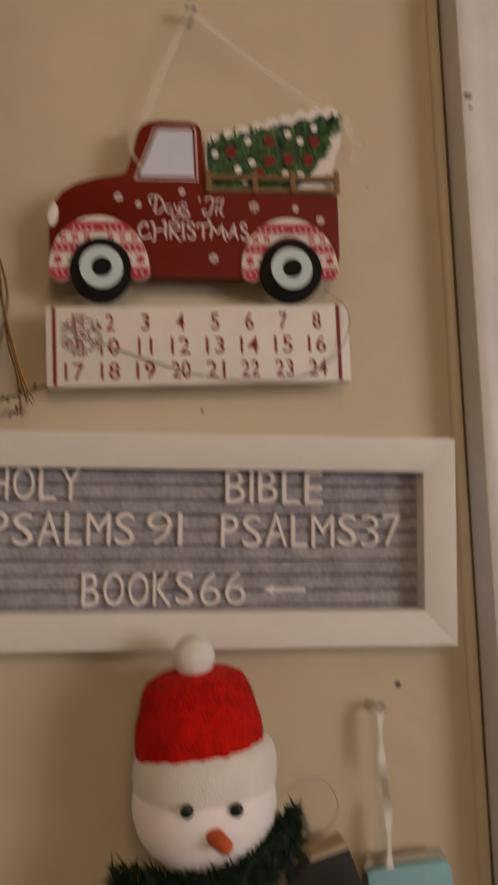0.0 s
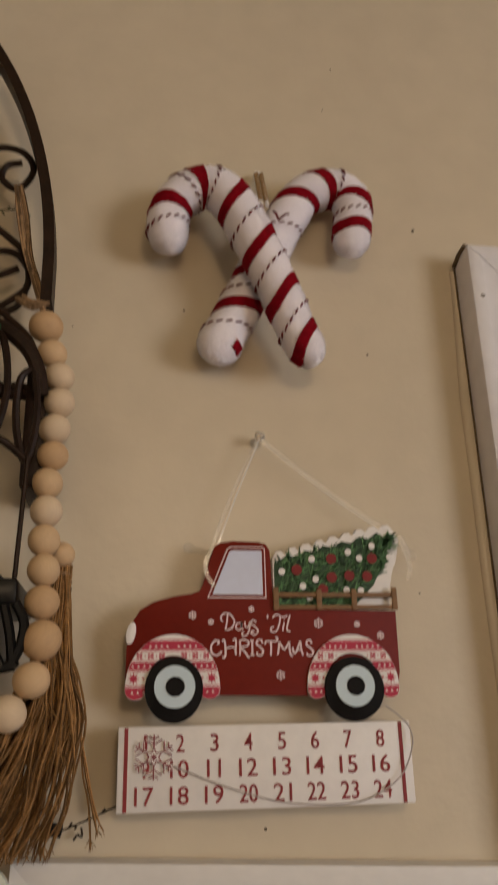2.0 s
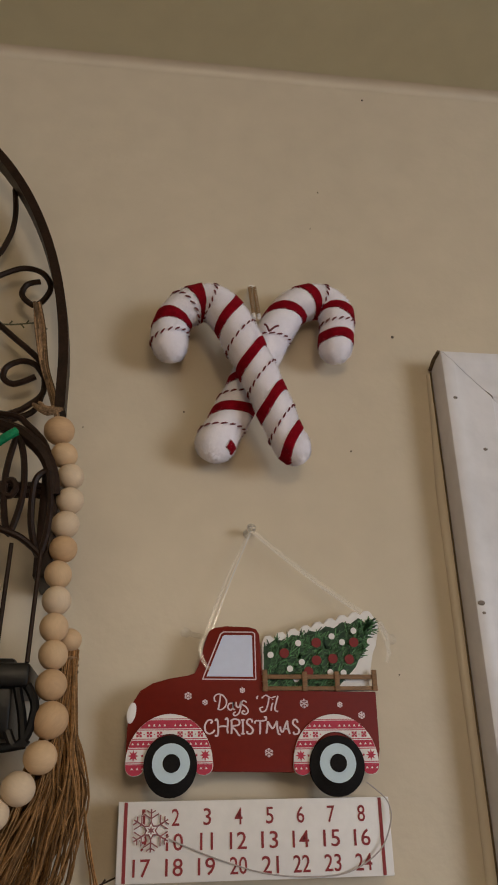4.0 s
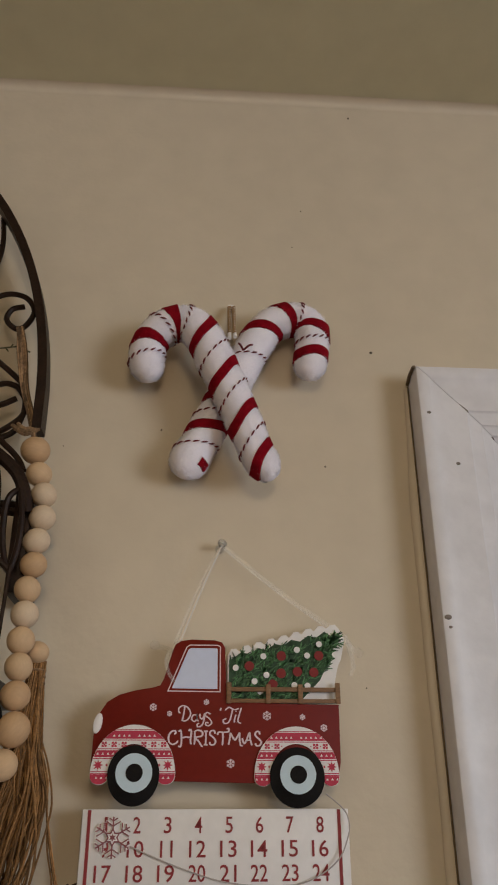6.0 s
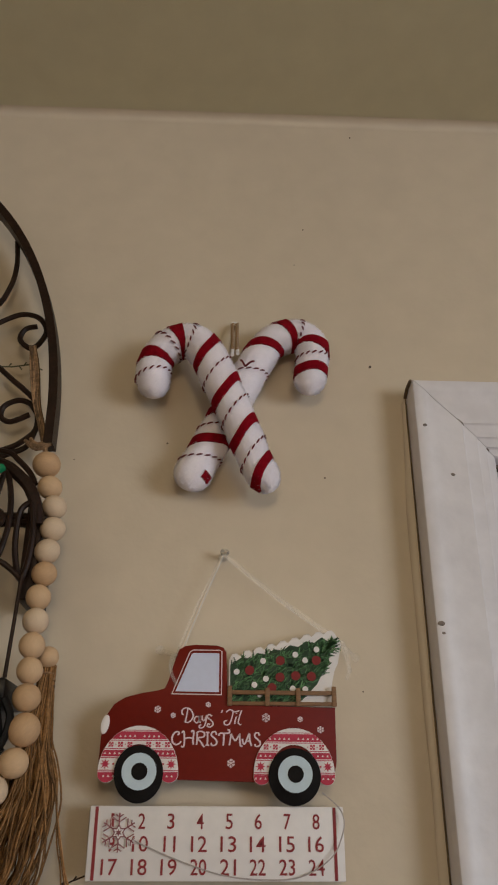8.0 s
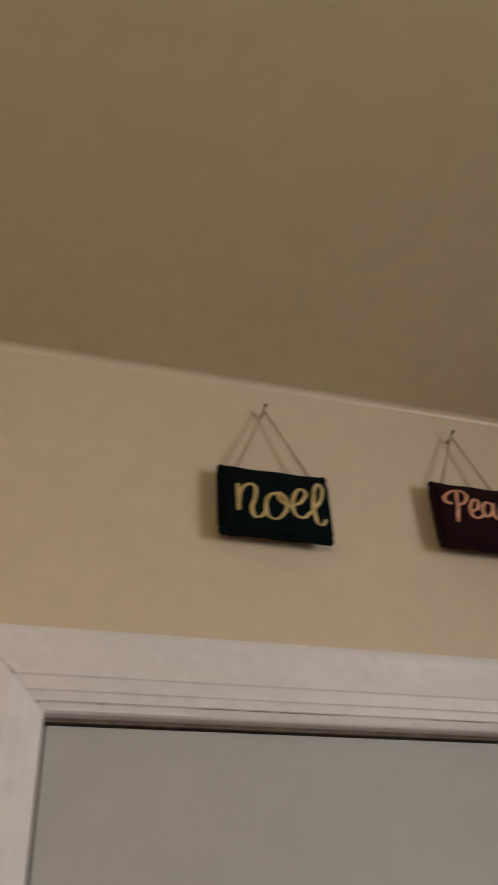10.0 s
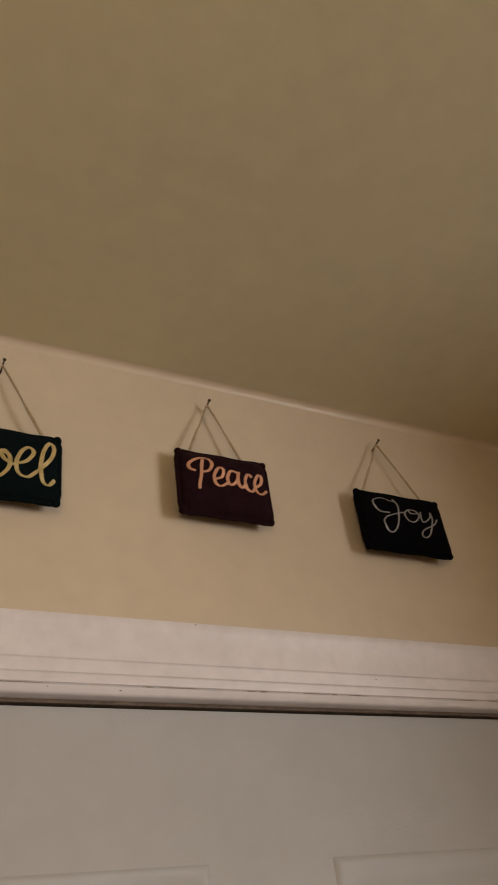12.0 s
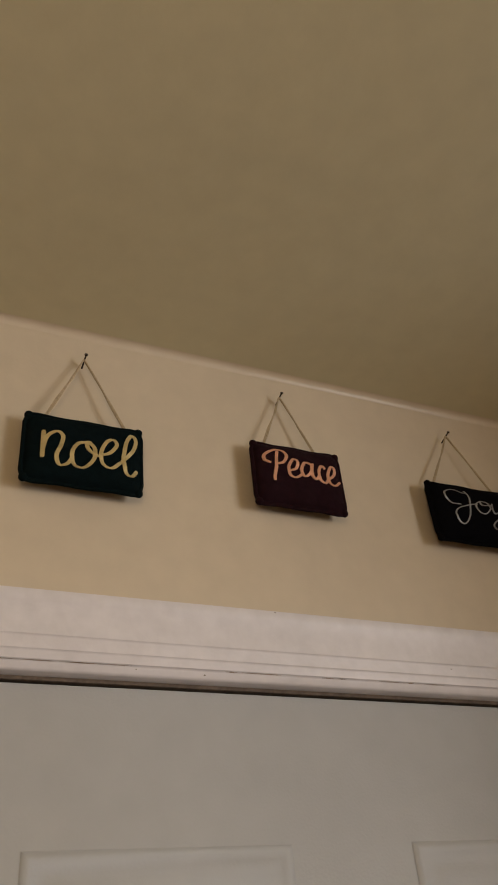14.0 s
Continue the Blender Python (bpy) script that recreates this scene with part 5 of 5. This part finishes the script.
# ---- plush snowman ----
def snowman():
    """A plush snowman in a red fleece hat, one mesh with several cloths."""
    bm = bmesh.new()
    slot = {}

    def mark(i):
        for f in bm.faces:
            if f not in slot:
                slot[f] = i

    X, Y = -0.0120, -0.056
    # head and body
    ball(bm, (X, Y, 1.3700), 0.0465, 1.0, 0.92, 0.95, 32, 22)
    ball(bm, (X, Y, 1.268), 0.060, 1.0, 0.85, 1.0, 28, 20)
    mark(0)
    # hat cuff
    rows = []
    tilt = 0.045
    for h, r in ((-0.016, 0.0455), (-0.012, 0.0462), (-0.006, 0.0468), (0.000, 0.0464), (0.006, 0.0450), (0.010, 0.0425), (0.0115, 0.0405), (0.0115, 0.030)):
        rows.append([bm.verts.new((X + 0.001 + r * math.cos(a), Y + r * 0.93 * math.sin(a), 1.3955 + h + tilt * r * math.cos(a))) for a in (2 * math.pi * k / 36 for k in range(36))])
    for a, b in zip(rows, rows[1:]):
        for k in range(36):
            bm.faces.new((a[k], a[(k + 1) % 36], b[(k + 1) % 36], b[k]))
    mark(1)
    # red crown with a fleecy surface
    rows = []
    for h, r in ((0.0, 0.0405), (0.008, 0.0412), (0.018, 0.0402), (0.030, 0.0378), (0.040, 0.0345), (0.047, 0.0305), (0.051, 0.024), (0.053, 0.014), (0.0535, 0.004)):
        ring = []
        for k in range(72):
            a = 2 * math.pi * k / 72
            f = 1 + 0.05 * noise.noise(Vector((math.cos(a) * 6, math.sin(a) * 6, h * 180))) + 0.035 * noise.noise(Vector((math.cos(a) * 17, math.sin(a) * 17, h * 420)))
            ring.append(bm.verts.new((X - 0.0015 + r * f * math.cos(a) - h * 0.04, Y + r * f * 0.93 * math.sin(a), 1.4000 + h + 0.062 * r * math.cos(a))))
        rows.append(ring)
    for a, b in zip(rows, rows[1:]):
        for k in range(72):
            bm.faces.new((a[k], a[(k + 1) % 72], b[(k + 1) % 72], b[k]))
    mark(2)
    # fleece tufts
    fr = random.Random(5)
    for i in range(2600):
        a, h = fr.uniform(math.pi, 2 * math.pi), fr.uniform(0.001, 0.050)
        r = 0.0405 - max(0, h - 0.012) * 0.20 - max(0, h - 0.040) * 0.5
        c = Vector((X - 0.0015 + r * math.cos(a) - h * 0.04, Y + r * 0.93 * math.sin(a), 1.4000 + h + 0.062 * r * math.cos(a)))
        o = Vector((math.cos(a) + fr.uniform(-0.6, 0.6), math.sin(a), fr.uniform(-0.8, 0.6))).normalized() * fr.uniform(0.0012, 0.0026)
        s = o.cross(Vector((0.2, 0.3, 1))).normalized() * 0.0008
        v = [bm.verts.new(c - s), bm.verts.new(c + s), bm.verts.new(c + o)]
        bm.faces.new(v)
    mark(2)
    ball(bm, (X - 0.0040, Y - 0.006, 1.4620), 0.0138, 1, 1, 1, 18, 12)
    mark(1)
    # eyes, nose
    for ex, ez in ((-0.0252, 1.3792), (0.0043, 1.3774)):
        ball(bm, (ex, -0.0978, ez), 0.0042, 1, 0.7, 1, 14, 10)
    mark(3)
    P = [(-0.0100, -0.096, 1.3640), (-0.0072, -0.1015, 1.3625), (-0.0042, -0.106, 1.3608), (-0.0016, -0.109, 1.3592)]
    tube(bm, smooth_path(P, 4), [0.0050, 0.0052, 0.0053, 0.0053, 0.0052, 0.0051, 0.0050, 0.0049, 0.0047, 0.0045, 0.0042, 0.0036, 0.0024], 12)
    mark(4)
    # pine scarf
    for i in range(2800):
        u = fr.uniform(-1, 1)
        base = Vector((X + u * 0.060, -0.086 + 0.030 * u * u + fr.uniform(-0.012, 0.010), 1.3300 + 0.022 * max(0.0, u) ** 1.5 - 0.008 * max(0.0, -u) + fr.uniform(-0.016, 0.010)))
        d = Vector((fr.uniform(-1, 1), fr.uniform(-1, 0.2), fr.uniform(-0.5, 1.0))).normalized() * fr.uniform(0.008, 0.015)
        s = d.cross(Vector((0, 1, 0.2))).normalized() * 0.0011
        bm.faces.new([bm.verts.new(base - s), bm.verts.new(base + s), bm.verts.new(base + d)])
    mark(5)
    idx = [slot[f] for f in bm.faces]
    for f, i in zip(bm.faces, idx):
        f.material_index = i
    ob = obj("plush_snowman", bm, (M_PLUSH, M_FLEECE, M_HATRED, M_EYE, M_CARROT, M_PINE))
    return tagged(ob, "white plush snowman in a red fleece hat with a pine scarf", "plush toy")


snowman()

# ---- things under the letter board ----
dark = thing("black_frame_ornament", "black square ornament with a thin wire hanging loop", "ornament")
bm = plate([(0.050, 1.255), (0.115, 1.240), (0.0876, 1.3190), (0.0600, 1.3120), (0.045, 1.300)], -0.014, -0.030, 0.001)
part("panel", bm, M_CHARCOAL, dark)
bm = plate([(0.0880, 1.3200), (0.0850, 1.3230), (0.0620, 1.3165), (0.0600, 1.3125), (0.0875, 1.3188)], -0.010, -0.029)
part("edge", bm, mat("tan_board_edge", (0.45, 0.36, 0.25), 0.7, 0.1, 60.0), dark)
bm = bmesh.new()
tube(bm, smooth_path([(0.0300, -0.030, 1.352), (0.0450, -0.028, 1.3610), (0.0620, -0.025, 1.3665), (0.0750, -0.022, 1.3630), (0.0835, -0.020, 1.3480), (0.0810, -0.018, 1.3350), (0.0730, -0.018, 1.3260), (0.0660, -0.018, 1.3180)], 6), 0.0006, 6)
part("wire_loop", bm, M_WIRE, dark)
push_pin(0, 0, (0.1160, 0.0, 1.4070), (0.1195, -0.018, 1.4080))
push_pin(0, 0, (-0.1735, 0.0, 1.4030), (-0.1715, -0.018, 1.4040))
card = thing("blue_ornament", "light blue card ornament hanging on a white ribbon", "ornament")
part("card", plate([(0.104, 1.210), (0.168, 1.210), (0.1640, 1.2950), (0.1600, 1.2985), (0.1090, 1.2975), (0.1030, 1.2950)], -0.012, -0.018, 0.0008), M_BLUE, card)
part("card_edge", plate([(0.1010, 1.2950), (0.1640, 1.2960), (0.1600, 1.3040), (0.1050, 1.3035)], -0.009, -0.0115), mat("grey_card_edge", (0.36, 0.33, 0.28), 0.7, 0.1, 60.0), card)
for xo, ph in ((0.0, 0.0), (-0.004, 1.6)):
    bm = bmesh.new()
    pts = smooth_path([(0.1180 + xo * 0.3, 1.4060, 0), (0.1175 + xo, 1.3700, 0), (0.1200 + xo, 1.3350, 0), (0.1190 + xo, 1.2980, 0)], 7)
    L = []
    for i, p in enumerate(pts):
        a = 0.9 * math.sin(i * 0.45 + ph)
        w = Vector((0.0030 * math.cos(a), 0.0030 * math.sin(a), 0))
        c = Vector((p.x, -0.0185, p.y))
        L.append([bm.verts.new(c - w), bm.verts.new(c + w)])
    for r, s in zip(L, L[1:]):
        bm.faces.new((r[0], r[1], s[1], s[0]))
    part("ribbon", bm, M_RIBBON if xo else mat("white_satin_ribbon", (0.75, 0.72, 0.68), 0.35, 0.05, 100.0), card)
